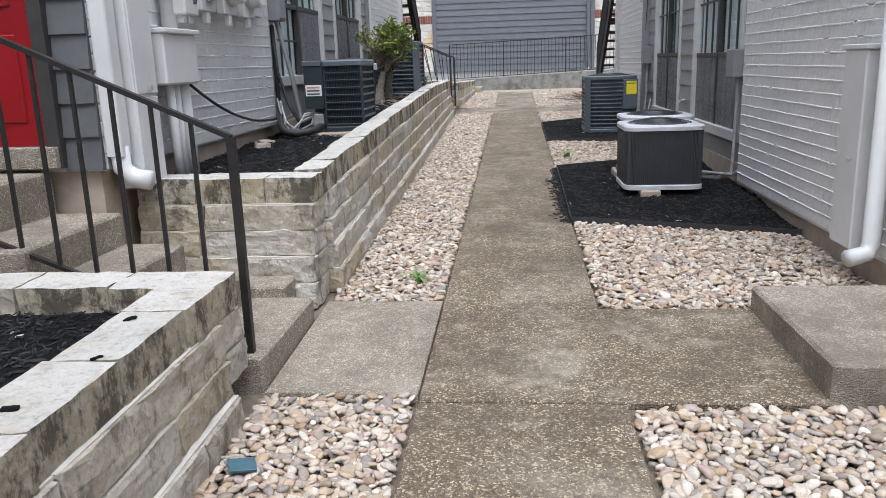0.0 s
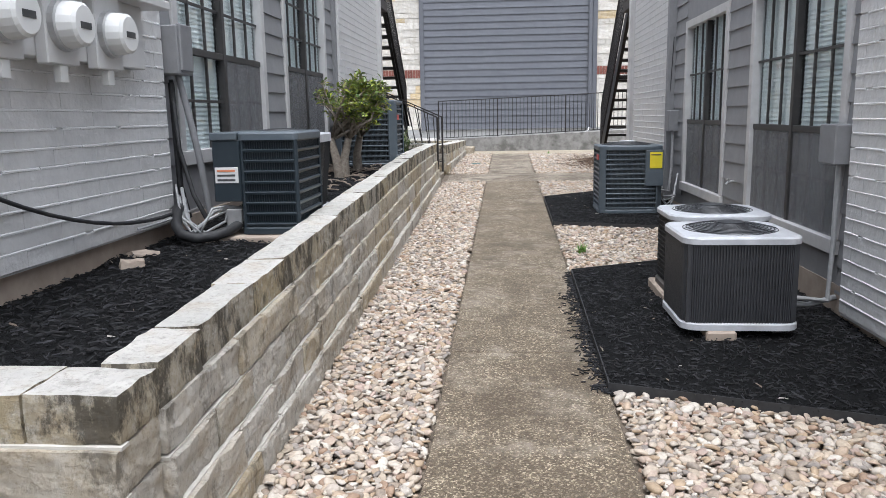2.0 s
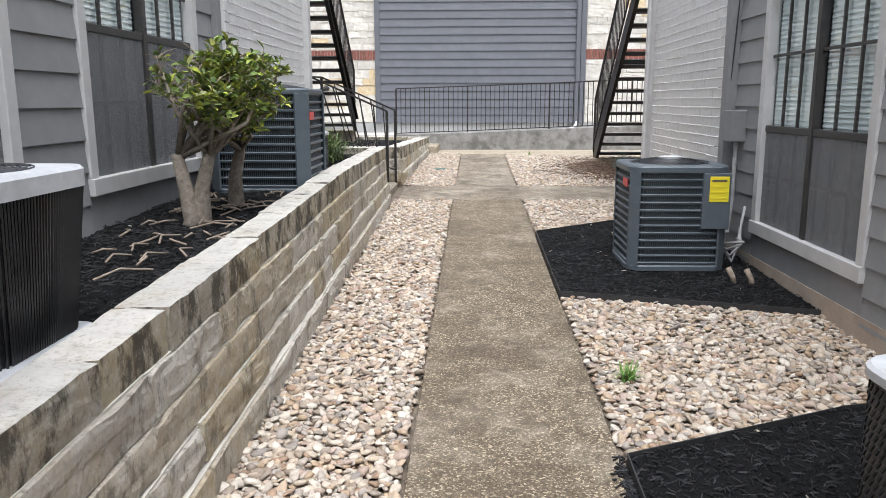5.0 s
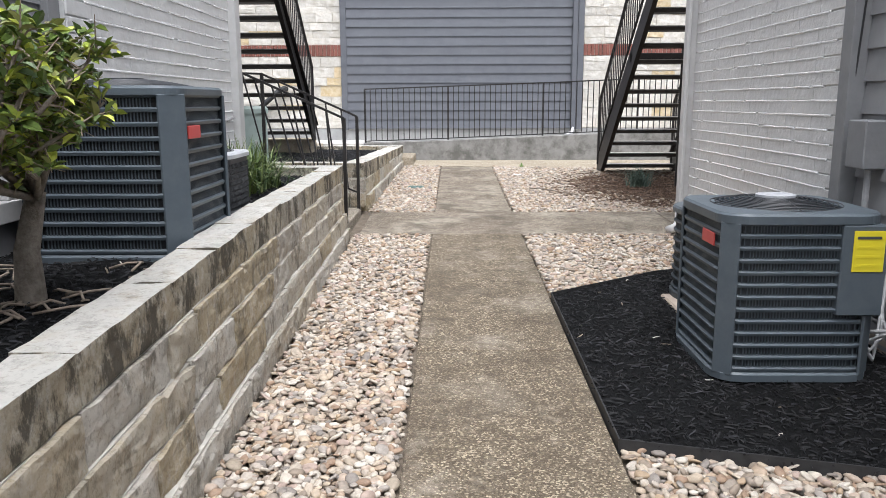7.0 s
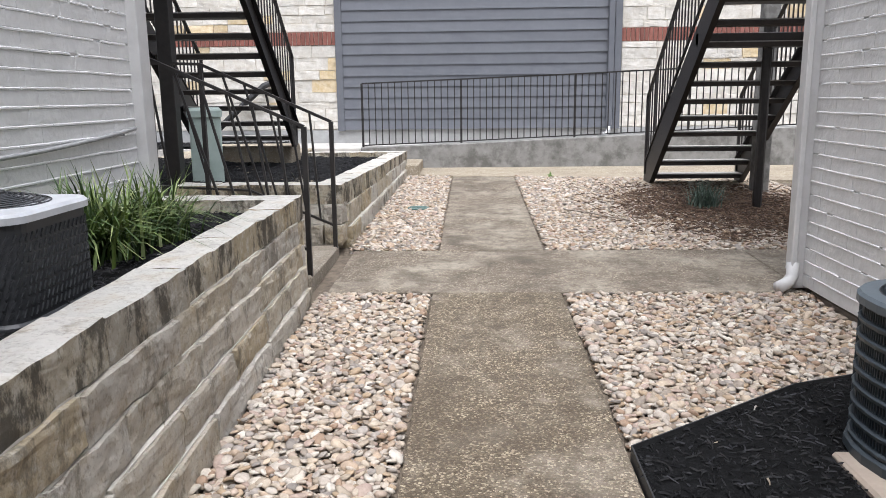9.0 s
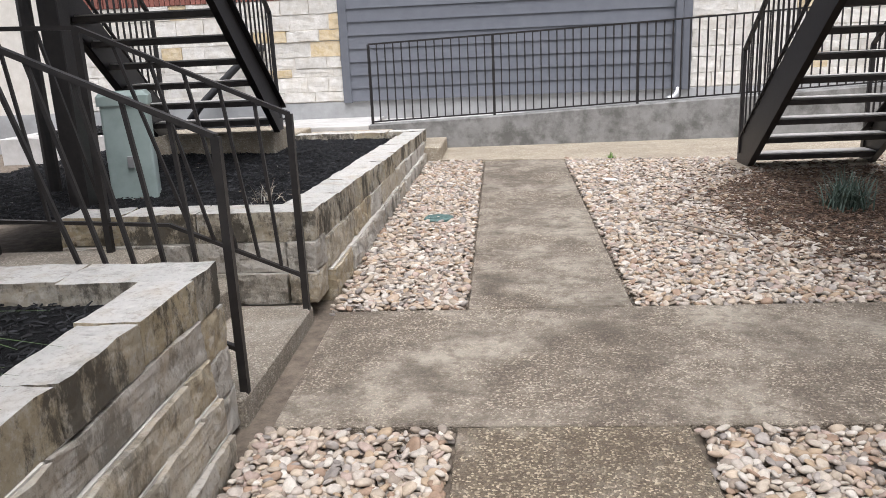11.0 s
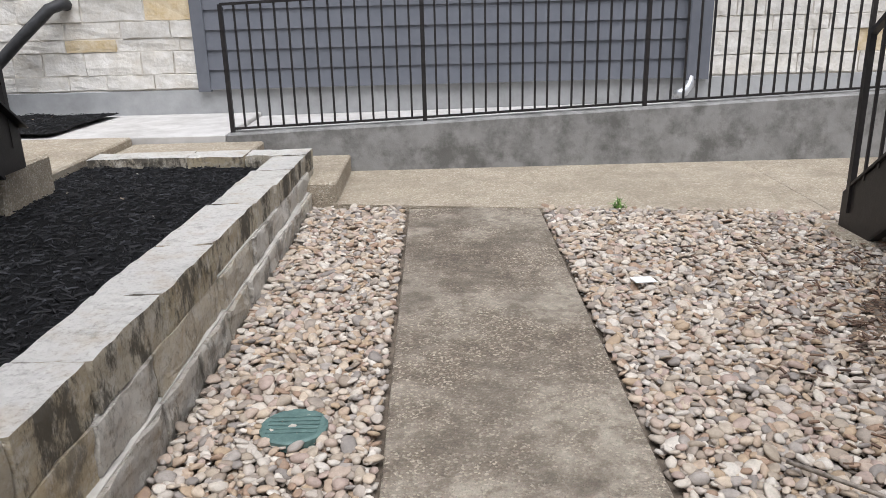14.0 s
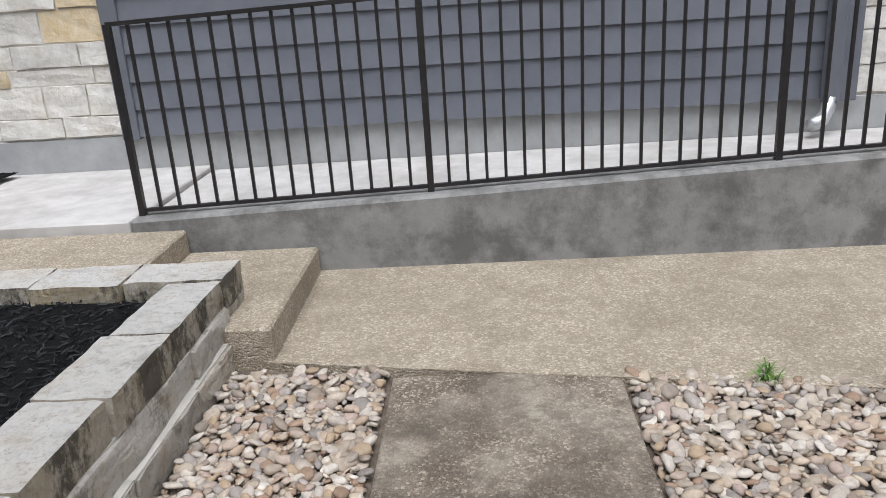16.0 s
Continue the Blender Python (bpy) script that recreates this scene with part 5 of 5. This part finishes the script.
tube_thing("refrigerant_line", [(-2.25, 7.32, 1.08), (-2.2, 7.12, 1.06), (-2.16, 7.0, 0.98), (-2.1, 6.94, 0.93), (-2.0, 6.93, 0.91), (-1.9, 6.98, 0.92), (-1.84, 7.08, 0.94), (-1.8, 7.22, 0.97)], 0.034, M_RUBBER, "thick black insulated pipe looping over mulch", "pipe", 12)
for i, (dy, dz, r) in enumerate(((0.0, 0.0, 0.01), (0.05, 0.05, 0.012), (-0.04, 0.08, 0.008), (0.09, -0.02, 0.009))):
    tube_thing("refrigerant_line", [(-2.24, 7.26 + dy, 1.14 + dz), (-2.16, 7.12 + dy, 0.99 + dz * 0.5), (-2.08 + 0.03 * i, 7.04, 0.93), (-2.0 + 0.03 * i, 7.1 + dy, 1.0 + dz), (-1.9, 7.2, 1.05 + dz * 0.4), (-1.8, 7.25, 1.06)], r, M_CABLE, "thin grey pipe curling behind a condenser", "pipe")
ub = thing("disconnect_box", "grey switch box with conduit on siding", "electrical box")
part("body", Soup().cbox(2.02, 2.165, 7.5, 7.76, 1.28, 1.54, 0.008), M_GREYTRIM, ub)
part("conduit", Soup().tube([(2.1, 7.6, 1.3), (2.1, 7.62, 0.7), (2.08, 7.6, 0.36), (1.68, 7.5, 0.42)], 0.018, 8), M_CABLE, ub)
tube_thing("refrigerant_line", [(2.14, 7.62, 0.38), (1.95, 7.6, 0.33), (1.66, 7.5, 0.38)], 0.02, M_CABLE, "grey wrapped pipe joining a condenser", "pipe")
ub = thing("disconnect_box", "grey switch box with conduit on siding", "electrical box")
part("body", Soup().cbox(2.03, 2.165, 12.68, 12.88, 1.38, 1.65, 0.008), M_GREYTRIM, ub)
part("conduit", Soup().tube([(2.1, 12.75, 1.38), (2.1, 12.75, 0.9), (2.06, 12.7, 0.6), (1.93, 12.6, 0.62)], 0.018, 8), M_CABLE, ub)
for i in range(4):
    tube_thing("refrigerant_line", [(2.13, 12.5 + 0.05 * i, 0.85 - 0.1 * i), (2.05, 12.4 - 0.05 * i, 0.5 + 0.03 * i), (1.98 - 0.02 * i, 12.3, 0.42 + 0.05 * i), (1.9, 12.36 + 0.02 * i, 0.55)], 0.011, M_CABLE, "pale looping pipe behind a condenser", "pipe")
tube_thing("cable", hang((2.12, 12.95, 2.6), (2.09, 13.0, 1.6), 0.0), 0.006, M_RUBBER, "thin dark cable down a corner board", "cable", 6)
sp = thing("hose_bib", "small grey hose tap on siding", "tap")
part("valve", Soup().tube([(2.16, 10.12, 0.95), (2.1, 10.12, 0.945), (2.08, 10.12, 0.92)], 0.011, 8), M_GALV, sp)
part("wheel", Soup().cbox(2.09, 2.105, 10.09, 10.15, 0.962, 0.975, 0.003), M_GALV, sp)
dp = thing("downspout", "large white painted downspout cover with curved outlet", "downspout")
part("cover", Soup().cbox(1.97, 2.1, 4.62, 4.92, 0.34, 1.5, 0.01), M_WHITEBOX, dp)
part("cap", Soup().cbox(1.96, 2.1, 4.6, 4.94, 1.5, 1.53, 0.006), M_WHITEBOX, dp)
part("pipe", Soup().tube([(2.03, 4.48, 4.0), (2.03, 4.48, 0.42), (2.0, 4.46, 0.36), (1.88, 4.42, 0.34)], 0.05, 10), M_WHITEBOX, dp, smooth=True)
part("latch", Soup().cbox(1.955, 1.97, 4.7, 4.74, 0.86, 0.88, 0.003), M_GALV, dp)
dp = thing("downspout", "pale downspout outlet at a building corner", "downspout")
part("pipe", Soup().cbox(2.0, 2.04, 15.96, 16.06, 0.6, 3.5, 0.008), M_TRIM, dp)
part("outlet", Soup().tube([(2.03, 16.0, 0.66), (2.02, 15.98, 0.57), (1.98, 15.95, 0.53), (1.9, 15.9, 0.51)], 0.042, 10), M_TRIM, dp, smooth=True)
dp = thing("downspout", "slate downspout with bright metal outlet", "downspout")
part("pipe", Soup().cbox(2.2, 2.3, FY - 0.17, FY - 0.09, 1.2, 6.0, 0.01), M_SIDFAR, dp)
part("outlet", Soup().tube([(2.25, FY - 0.13, 1.24), (2.24, FY - 0.14, 1.15), (2.18, FY - 0.2, 1.1), (2.09, FY - 0.26, 1.08)], 0.045, 10), M_GALV, dp, smooth=True)
tube_thing("pipe_stub", [(-3.66, FY + 0.02, 2.03), (-3.69, FY - 0.1, 2.04), (-3.78, FY - 0.16, 2.0), (-4.1, FY - 0.2, 1.72), (-4.6, FY - 0.22, 1.27), (-4.8, FY - 0.22, 1.05)], 0.055, M_RUBBER, "black hose bending out of the far wall to mulch", "pipe")
tube_thing("cable", hang((LX + 0.022, 12.7, 1.57), (LX + 0.022, 15.6, 1.62), 0.05), 0.012, M_CABLE, "pale cable clipped along painted brick", "cable", 6)


# ---- plants ----
def leaf_sprig(s, rng, c, d, n, size):
    """Broad pointed leaves set round the end of a twig."""
    for _ in range(n):
        p = c - d * rng.uniform(0.0, 0.9)
        ln = rng.uniform(0.65, 1.25) * size
        m = pose(*p, rng.uniform(-50, 50), rng.uniform(-65, 25), rng.uniform(0, 360))
        w = ln * 0.24
        s.add([(0, 0, 0), (ln * 0.35, w, 0.008), (ln * 0.7, w * 0.8, 0.006), (ln, 0, -0.006), (ln * 0.7, -w * 0.8, 0.006), (ln * 0.35, -w, 0.008), (ln * 0.5, 0, -0.002)],
              [(0, 6, 1), (1, 6, 2), (2, 6, 3), (3, 6, 4), (4, 6, 5), (5, 6, 0)], m)


rng = random.Random(21)
shrub = thing("shrub", "clipped evergreen shrub with bare twigs and grey trunks", "shrub")
trunk, twig, crown = Soup(), Soup(), Soup()
centre = Vector((-1.77, 10.82, 1.8))
for bx0, by0, kx in ((-1.9, 10.58, -0.1), (-1.85, 10.61, 0.08), (-1.82, 11.2, 0.06)):
    base = Vector((bx0, by0, top_b(by0) - 0.13))
    fork = base + Vector((kx * 0.8, 0.05, 0.46))
    trunk.tube([base, base + Vector((0.015, 0.0, 0.06)), base + Vector((kx * 0.2, 0.01, 0.24)), fork], 0.068, 10, 0.036)
    for k in range(15):
        e = Vector((rng.gauss(0, 1), rng.gauss(0, 1), rng.gauss(0.25, 0.8))).normalized() * rng.uniform(0.55, 1.0)
        tip = centre + Vector((e.x * 0.46, e.y * 0.58, e.z * 0.3))
        mid = fork.lerp(tip, 0.5) + Vector((rng.gauss(0, 0.06), rng.gauss(0, 0.06), -0.02))
        trunk.tube([fork - Vector((0, 0, 0.03)), mid, tip], 0.017, 6, 0.005)
        for _ in range(19):
            q = mid.lerp(tip, rng.uniform(0.15, 1.1))
            d = Vector((rng.gauss(0, 1), rng.gauss(0, 1), rng.gauss(0.4, 0.7))).normalized() * rng.uniform(0.06, 0.17)
            twig.tube([q, q + d * 0.5 + Vector((0, 0, 0.012)), q + d], 0.0042, 4, 0.0015)
            side = (q + d - centre).x
            if rng.random() < (0.75 if side > 0.02 else 0.38):
                leaf_sprig(crown, rng, q + d, d, 8 if side > 0.02 else 5, 0.06)
part("trunk", trunk, M_BARK, shrub, smooth=True)
tagged(part("twig_spray", twig, M_TWIG, shrub), kind="stuff")
part("crown", crown, M_LEAF, shrub)


def tuft(name, at, n, length, width, mat, label, seed, lean=0.7, cat="grass"):
    rng = random.Random(seed)
    s = Soup()
    for _ in range(n):
        a, ln = rng.uniform(0, 2 * math.pi), length * rng.uniform(0.55, 1.1)
        out = lean * rng.uniform(0.2, 1.1)
        b = Vector(at) + Vector((rng.gauss(0, 0.06), rng.gauss(0, 0.06), -0.02)) * (length / 0.4)
        side = Vector((-math.sin(a), math.cos(a), 0))
        row = []
        for k in range(5):
            f = k / 4
            p = b + Vector((math.cos(a) * out * f ** 1.6, math.sin(a) * out * f ** 1.6, 1.0 * f - 0.75 * out * f ** 2.4)) * ln
            w = width * (1 - f) ** 0.7 + 0.0006
            row.append([p - side * w, p + side * w])
        s.loft(row, closed=False, caps=False)
    return tagged(part(name, s, mat), label, cat)


tuft("grass_clump", (-1.92, 14.3, 1.06), 520, 0.56, 0.009, M_BLADE, "arching green border grass clump in mulch", 31, 1.0)
tuft("grass_clump", (-1.86, 14.75, 1.06), 420, 0.52, 0.008, M_BLADE, "arching green border grass clump in mulch", 32, 1.0)
tuft("grass_clump", (2.38, 19.2, g(19.2)), 220, 0.42, 0.006, M_BLUEBLADE, "small blue-green grass clump in brown mulch", 33, 0.7)
tuft("weed", (-0.62, 4.72, g(4.7)), 26, 0.13, 0.009, M_WEED, "small green weed among pebbles", 34, 1.0, "weed")
tuft("weed", (0.66, 9.85, g(9.85)), 60, 0.13, 0.006, M_WEED, "small green weed among pebbles", 35, 0.9, "weed")
tuft("weed", (0.98, 21.88, g(22)), 40, 0.1, 0.005, M_WEED, "small green weed at a slab edge", 36, 1.0, "weed")
tuft("dry_stubble", (-1.75, 18.1, 0.97), 40, 0.2, 0.003, M_STRAW, "pale dry grass stubble in mulch", 37, 1.3, "grass")

rng = random.Random(41)
for k in range(60):
    x, y = rng.uniform(-2.25, -1.5), rng.uniform(9.3, 11.75)
    a, ln = rng.uniform(0, 6.28), rng.uniform(0.08, 0.3)
    z = top_b(y) - 0.08
    tube_thing("fallen_twig", [(x, y, z), (x + math.cos(a) * ln * 0.5, y + math.sin(a) * ln * 0.5, z + 0.02), (x + math.cos(a + 0.4) * ln, y + math.sin(a + 0.4) * ln, z + 0.005)], 0.006, M_TWIG, "dry grey twig lying on mulch", "twig", 5)
for x, y in ((1.83, 11.75), (1.95, 11.7)):
    tube_thing("root_stub", [(x, y, g(y)), (x - 0.02, y - 0.01, g(y) + 0.07), (x - 0.05, y + 0.02, g(y) + 0.14)], 0.022, M_TWIG, "dead pale stub sticking out of mulch", "stub", 6)
tube_thing("stick", [(0.84, 19.0, g(19) + 0.035), (1.02, 18.82, g(18.8) + 0.045), (1.3, 18.5, g(18.5) + 0.035), (1.42, 18.42, g(18.4) + 0.03)], 0.008, M_BARK, "brown stick lying across pebbles", "stick", 5)
lid = thing("valve_cover", "round weathered green cover among pebbles", "cover", (-0.75, 19.32, g(19.32) - 0.002))
part("disc", Soup().loft([[(math.cos(k * math.pi / 12) * r, math.sin(k * math.pi / 12) * r, z) for k in range(24)] for r, z in ((0.12, -0.02), (0.12, 0.012), (0.11, 0.018))]), M_LID, lid)
for k in range(5):
    part("rib", Soup().cbox(-0.09, 0.09, -0.052 + k * 0.026 - 0.005, -0.052 + k * 0.026 + 0.005, 0.017, 0.023, 0.002), M_LID, lid)
t = tagged(part("tile_scrap", Soup().cbox(-0.05, 0.05, -0.04, 0.04, 0, 0.012, 0.002), M_TILE), "broken dark blue tile scrap among pebbles", "tile")
t.matrix_world = pose(-1.0, 2.44, g(2.44) + 0.025, 6, 8, 25)
for x, y, z, rz in ((-1.36, 2.42, 0.662, 20), (-1.27, 2.05, 0.657, 70), (-1.34, 1.72, 0.653, 10), (-1.4, 1.66, 0.652, 40)):
    t = tagged(part("mulch_scrap", rough_block(0.045, 0.018, 0.01, x * 7 + y, 2, 0.014), M_MULCH), "black mulch scrap on a pale cap stone", "mulch scrap")
    t.matrix_world = pose(x, y, z, 0, 0, rz)
t = tagged(part("rock", rough_block(0.16, 0.13, 0.1, 5.0, 3, 0.02), M_STONE), "brown rounded rock among pebbles", "rock")
t.matrix_world = pose(1.25, 2.1, g(2.1) - 0.02, 0, 0, 20)
t = tagged(part("paper_scrap", Soup().cbox(-0.06, 0.06, -0.035, 0.035, 0, 0.006, 0.002), M_WLABEL), "white flat scrap lying on pebbles", "scrap")
t.matrix_world = pose(0.79, 20.52, g(20.5) + 0.035, 4, 5, 15)
t = tagged(part("rubble", rough_block(0.17, 0.1, 0.06, 9.0, 3, 0.025), M_FOUND), "tan broken masonry lump at a wall foot", "rubble")
t.matrix_world = pose(-2.2, 6.5, 0.83, 0, 6, 60)
for x, y, rz, k in ((-2.16, 6.25, 30, 0.14),):
    t = tagged(part("rubble", rough_block(k, 0.1, 0.055, y, 3, 0.02), M_FOUND), "tan flat stone lying at a wall foot", "stone")
    t.matrix_world = pose(x, y, 0.84, 0, 4, rz)


# ---- gravel of river pebbles ----
def pebble_mesh(name, inside, x0, x1, y0, y1, per, seed, size=1.0, low=False):
    """Loose rounded stones as domes, joined in one mesh."""
    rng = np.random.default_rng(seed)
    bm = bmesh.new()
    bmesh.ops.create_icosphere(bm, subdivisions=1 if low else 2, radius=1)
    bmesh.ops.delete(bm, geom=[v for v in bm.verts if v.co.z < -0.6], context="VERTS")
    bmesh.ops.triangulate(bm, faces=bm.faces[:])
    bm.verts.index_update()
    dense_v, dense_f = np.array([v.co for v in bm.verts]), np.array([[v.index for v in f.verts] for f in bm.faces])
    bm.free()
    pitch = math.sqrt(1 / (per * 0.866))
    gx, gy = np.meshgrid(np.arange(x0, x1, pitch), np.arange(y0, y1, pitch * 0.866))
    gx = gx + (np.arange(gx.shape[0]) % 2)[:, None] * pitch / 2
    xs, ys_ = (gx + rng.uniform(-0.42, 0.42, gx.shape) * pitch).ravel(), (gy + rng.uniform(-0.42, 0.42, gy.shape) * pitch).ravel()
    keep = inside(xs, ys_) & (xs > x0 + 0.01) & (xs < x1 - 0.01) & (ys_ < y1 - 0.01)
    xs, ys_ = xs[keep], ys_[keep]
    n = len(xs)
    a = rng.uniform(0, 2 * np.pi, n)
    ln = np.clip(rng.lognormal(math.log(0.65 * pitch), 0.25, n), 0.4 * pitch, 1.15 * pitch) * size
    wd, ht = ln * rng.uniform(0.66, 0.96, n), ln * rng.uniform(0.3, 0.55, n)
    z = 0.029 * ys_ + rng.uniform(-0.014, 0.008, n) - (0.016 if low else 0)
    v = np.repeat(dense_v[None], n, 0)
    ph = rng.uniform(0, 6.28, (n, 3))
    wob = 1 + 0.06 * np.sin(5.3 * v[:, :, 0] + ph[:, None, 1]) * np.sin(4.7 * v[:, :, 1] + ph[:, None, 0]) + 0.22 * np.sin(2.1 * v[:, :, 0] + ph[:, None, 0]) * np.cos(1.7 * v[:, :, 1] + ph[:, None, 1]) + 0.13 * np.sin(3.3 * v[:, :, 1] + ph[:, None, 2])
    v = v * wob[:, :, None]
    X, Y, Z = v[:, :, 0] * ln[:, None], v[:, :, 1] * wd[:, None], v[:, :, 2] * ht[:, None]
    tx, ty = rng.normal(0, 0.24, n)[:, None], rng.normal(0, 0.24, n)[:, None]
    Z = Z + X * tx + Y * ty
    ca, sa = np.cos(a)[:, None], np.sin(a)[:, None]
    co = np.stack([X * ca - Y * sa + xs[:, None], X * sa + Y * ca + ys_[:, None], Z + z[:, None]], -1).reshape(-1, 3)
    faces = (dense_f[None] + (np.arange(n) * len(dense_v))[:, None, None]).reshape(-1, 3)
    me = bpy.data.meshes.new(name)
    me.vertices.add(len(co))
    me.vertices.foreach_set("co", co.astype(np.float32).ravel())
    me.loops.add(faces.size)
    me.loops.foreach_set("vertex_index", faces.astype(np.int32).ravel())
    me.polygons.add(len(faces))
    me.polygons.foreach_set("loop_start", np.arange(0, faces.size, 3, dtype=np.int32))
    me.update(calc_edges=True)
    me.shade_smooth()
    return me


def pebbles(name, inside, x0, x1, y0, y1, per, seed, label):
    """An upper layer of full stones over a lower one that shows in the gaps."""
    ob = thing(name, label, "gravel", kind="stuff")
    tagged(part("top_stones", pebble_mesh(name, inside, x0, x1, y0, y1, per, seed), M_PEBBLE, ob), kind="stuff")
    tagged(part("under_stones", pebble_mesh(name, inside, x0, x1, y0, y1, per * 1.2, seed + 90, 1.0, True), M_PEBBLE, ob), kind="stuff")
    return ob


def ln_y(a, b, x):
    return a[1] + (b[1] - a[1]) * (x - a[0]) / (b[0] - a[0])


GL = "pale river pebbles loosely laid as gravel"
pebbles("gravel", lambda x, y: x > -5, -1.13, -0.44, -0.6, 3.08, 1000, 1, GL)
pebbles("gravel", lambda x, y: x > -1.1 - 0.1 * (y - 4.5) / 11.4, -1.22, -0.44, 4.35, 15.95, 1000, 2, GL)
pebbles("gravel", lambda x, y: x > -1.2 + 0.12 * (y - 17.3) / 5, -1.22, -0.44, 17.27, 22.08, 1000, 3, GL)
pebbles("gravel", lambda x, y: (x > 0) & ((y < 2.98) | (x > 9)), 0.475, 2.4, 0.6, 3.0, 1000, 4, GL)
pebbles("gravel", lambda x, y: y < ln_y(BED1[0], BED1[1], x), 0.475, 2.12, 4.21, 6.3, 1000, 5, GL)
pebbles("gravel", lambda x, y: (y > np.where(x < 1.6, ln_y(BED1[4], BED1[3], x), ln_y(BED1[3], BED1[2], x))) & (y < ln_y(BED2[0], BED2[1], x)), 0.475, 2.18, 8.95, 11.42, 1000, 6, GL)
pebbles("gravel", lambda x, y: y > np.where(x < 1.35, ln_y(BED2[4], BED2[3], x), ln_y(BED2[3], BED2[2], x)), 0.475, 2.12, 13.66, 15.95, 1000, 7, GL)
pebbles("gravel", lambda x, y: (np.hypot(x - 2.95, (y - 19.2) * 0.75) > 0.85 + 0.35 * np.sin(x * 9 + y * 5) * np.sin(y * 7)) & (y < 21.98 - 0.155 * (x - 0.46)), 0.475, 3.9, 17.27, 22.1, 1000, 8, GL)


# ---- bricks and blocks ----
def brick_mesh(name, ln, h, d=0.022, c=0.0035):
    return Soup().cbox(0, d, 0, ln, 0, h, c).mesh(name)


def brickwork(wall, x, face, y0, y1, z0, z1, seed, near):
    """Painted running-bond bricks on a plane x; near: the stretch of y in which each brick is a part of its own."""
    rng = random.Random(seed)
    L, H, px, pz = 0.39, 0.081, 0.39, 0.09
    full = [brick_mesh("brick", L + rng.uniform(-0.003, 0.003), H + rng.uniform(-0.003, 0.003)) for _ in range(5)]
    for me in full:
        me.materials.append(M_BRICK)
    rest, count = Soup(), 0
    row, z = 0, z0
    while z < z1:
        y = y0 - (0.1 if row % 2 else 0)
        while y < y1 - 0.03:
            a, b = max(y, y0), min(y + L, y1)
            out = rng.uniform(-0.001, 0.001)
            if b - a > L - 0.005 and near[0] < y < near[1] and z < near[2] and count < 300:
                ob = part("brick", rng.choice(full), None, wall)
                ob.matrix_world = pose(x - face * (0.022 - 0.001) + face * out, a if face > 0 else a + L, z, rng.uniform(-0.5, 0.5), 0, 0 if face > 0 else 180)
                count += 1
            elif b - a > 0.03:
                lo, hi = sorted((x - face * 0.021 + face * out, x + face * (0.001 + out)))
                rest.cbox(lo, hi, a, b, z + rng.uniform(-0.0015, 0.0015), z + H, 0.0035)
            y += px
        z += pz
        row += 1
    tagged(part("brickwork", rest, M_BRICK, wall), kind="stuff")
    # Squeezed mortar ridges, coloured light to draw the white glints along each course.
    beads, z = Soup(), z0 + pz
    while z < z1:
        y = y0 + rng.uniform(0, 0.3)
        while y < y1 - 0.1:
            e = min(y + rng.uniform(0.1, 0.45), y1 - 0.01)
            h = rng.uniform(0.0035, 0.0075)
            q = [(x - face * 0.006, z - 0.015), (x + face * h, z - 0.011), (x + face * (h + 0.001), z - 0.003), (x - face * 0.006, z + 0.006)]
            w = rng.uniform(-0.003, 0.003)
            beads.loft([[(a, y, b) for a, b in q], [(a, (y + e) / 2, b + w) for a, b in q], [(a, e, b) for a, b in q]])
            y = e + (0.002 if rng.random() < 0.8 else rng.uniform(0.01, 0.1))
        z += pz
    tagged(part("mortar_bead", beads, M_GLINTBEAD, wall, "glossy painted mortar squeezed from the joints, colour lightened for sky glints"), kind="stuff")


brickwork(wl1, LX, 1, 4.09, 7.24, 0.98, 3.4, 51, (5.3, 7.1, 1.95))
brickwork(wl2, LX, 1, 12.63, 15.65, 1.05, 3.5, 52, (13.9, 15.7, 2.2))
brickwork(wr1, RX, -1, 4.22, 7.46, 0.32, 2.7, 53, (5.0, 7.3, 1.4))
brickwork(wr2, RX, -1, 13.1, 16.0, 0.5, 3.6, 54, (13.1, 15.9, 1.9))


def block_wall(wall, x0, x1, seed):
    """Roughly coursed limestone blocks round a band of red soldier bricks."""
    rng = random.Random(seed)
    z = 1.23
    while z < 5.6:
        h = rng.choice((0.12, 0.16, 0.22, 0.14, 0.19))
        if z < 2.68 and z + h > 2.6:
            h = 2.68 - z
        if z >= 2.679 and z < 2.7:
            x = x0
            while x < x1:
                part("red_brick", Soup().cbox(x, x + 0.066, FY - 0.03, FY + 0.03, 2.685, 2.905, 0.004), M_REDBRICK, wall)
                x += 0.077
            z = 2.91
            continue
        x = x0
        while x < x1 - 0.03:
            w = min(rng.uniform(0.22, 0.62), x1 - x)
            if x1 - x - w < 0.12:
                w = x1 - x
            me = rough_block(w - 0.008, 0.08, h - 0.008, rng.random() * 60, 2, 0.012)
            ob = part("stone_block", me, M_YELLOW if rng.random() < 0.08 else M_WHITE, wall)
            ob.matrix_world = pose(x + 0.006, FY - 0.018 + rng.uniform(-0.012, 0.008), z + 0.006)
            x += w
        z += h


block_wall(far, -6.5, -2.52, 61)
block_wall(far, 2.45, 6.5, 62)
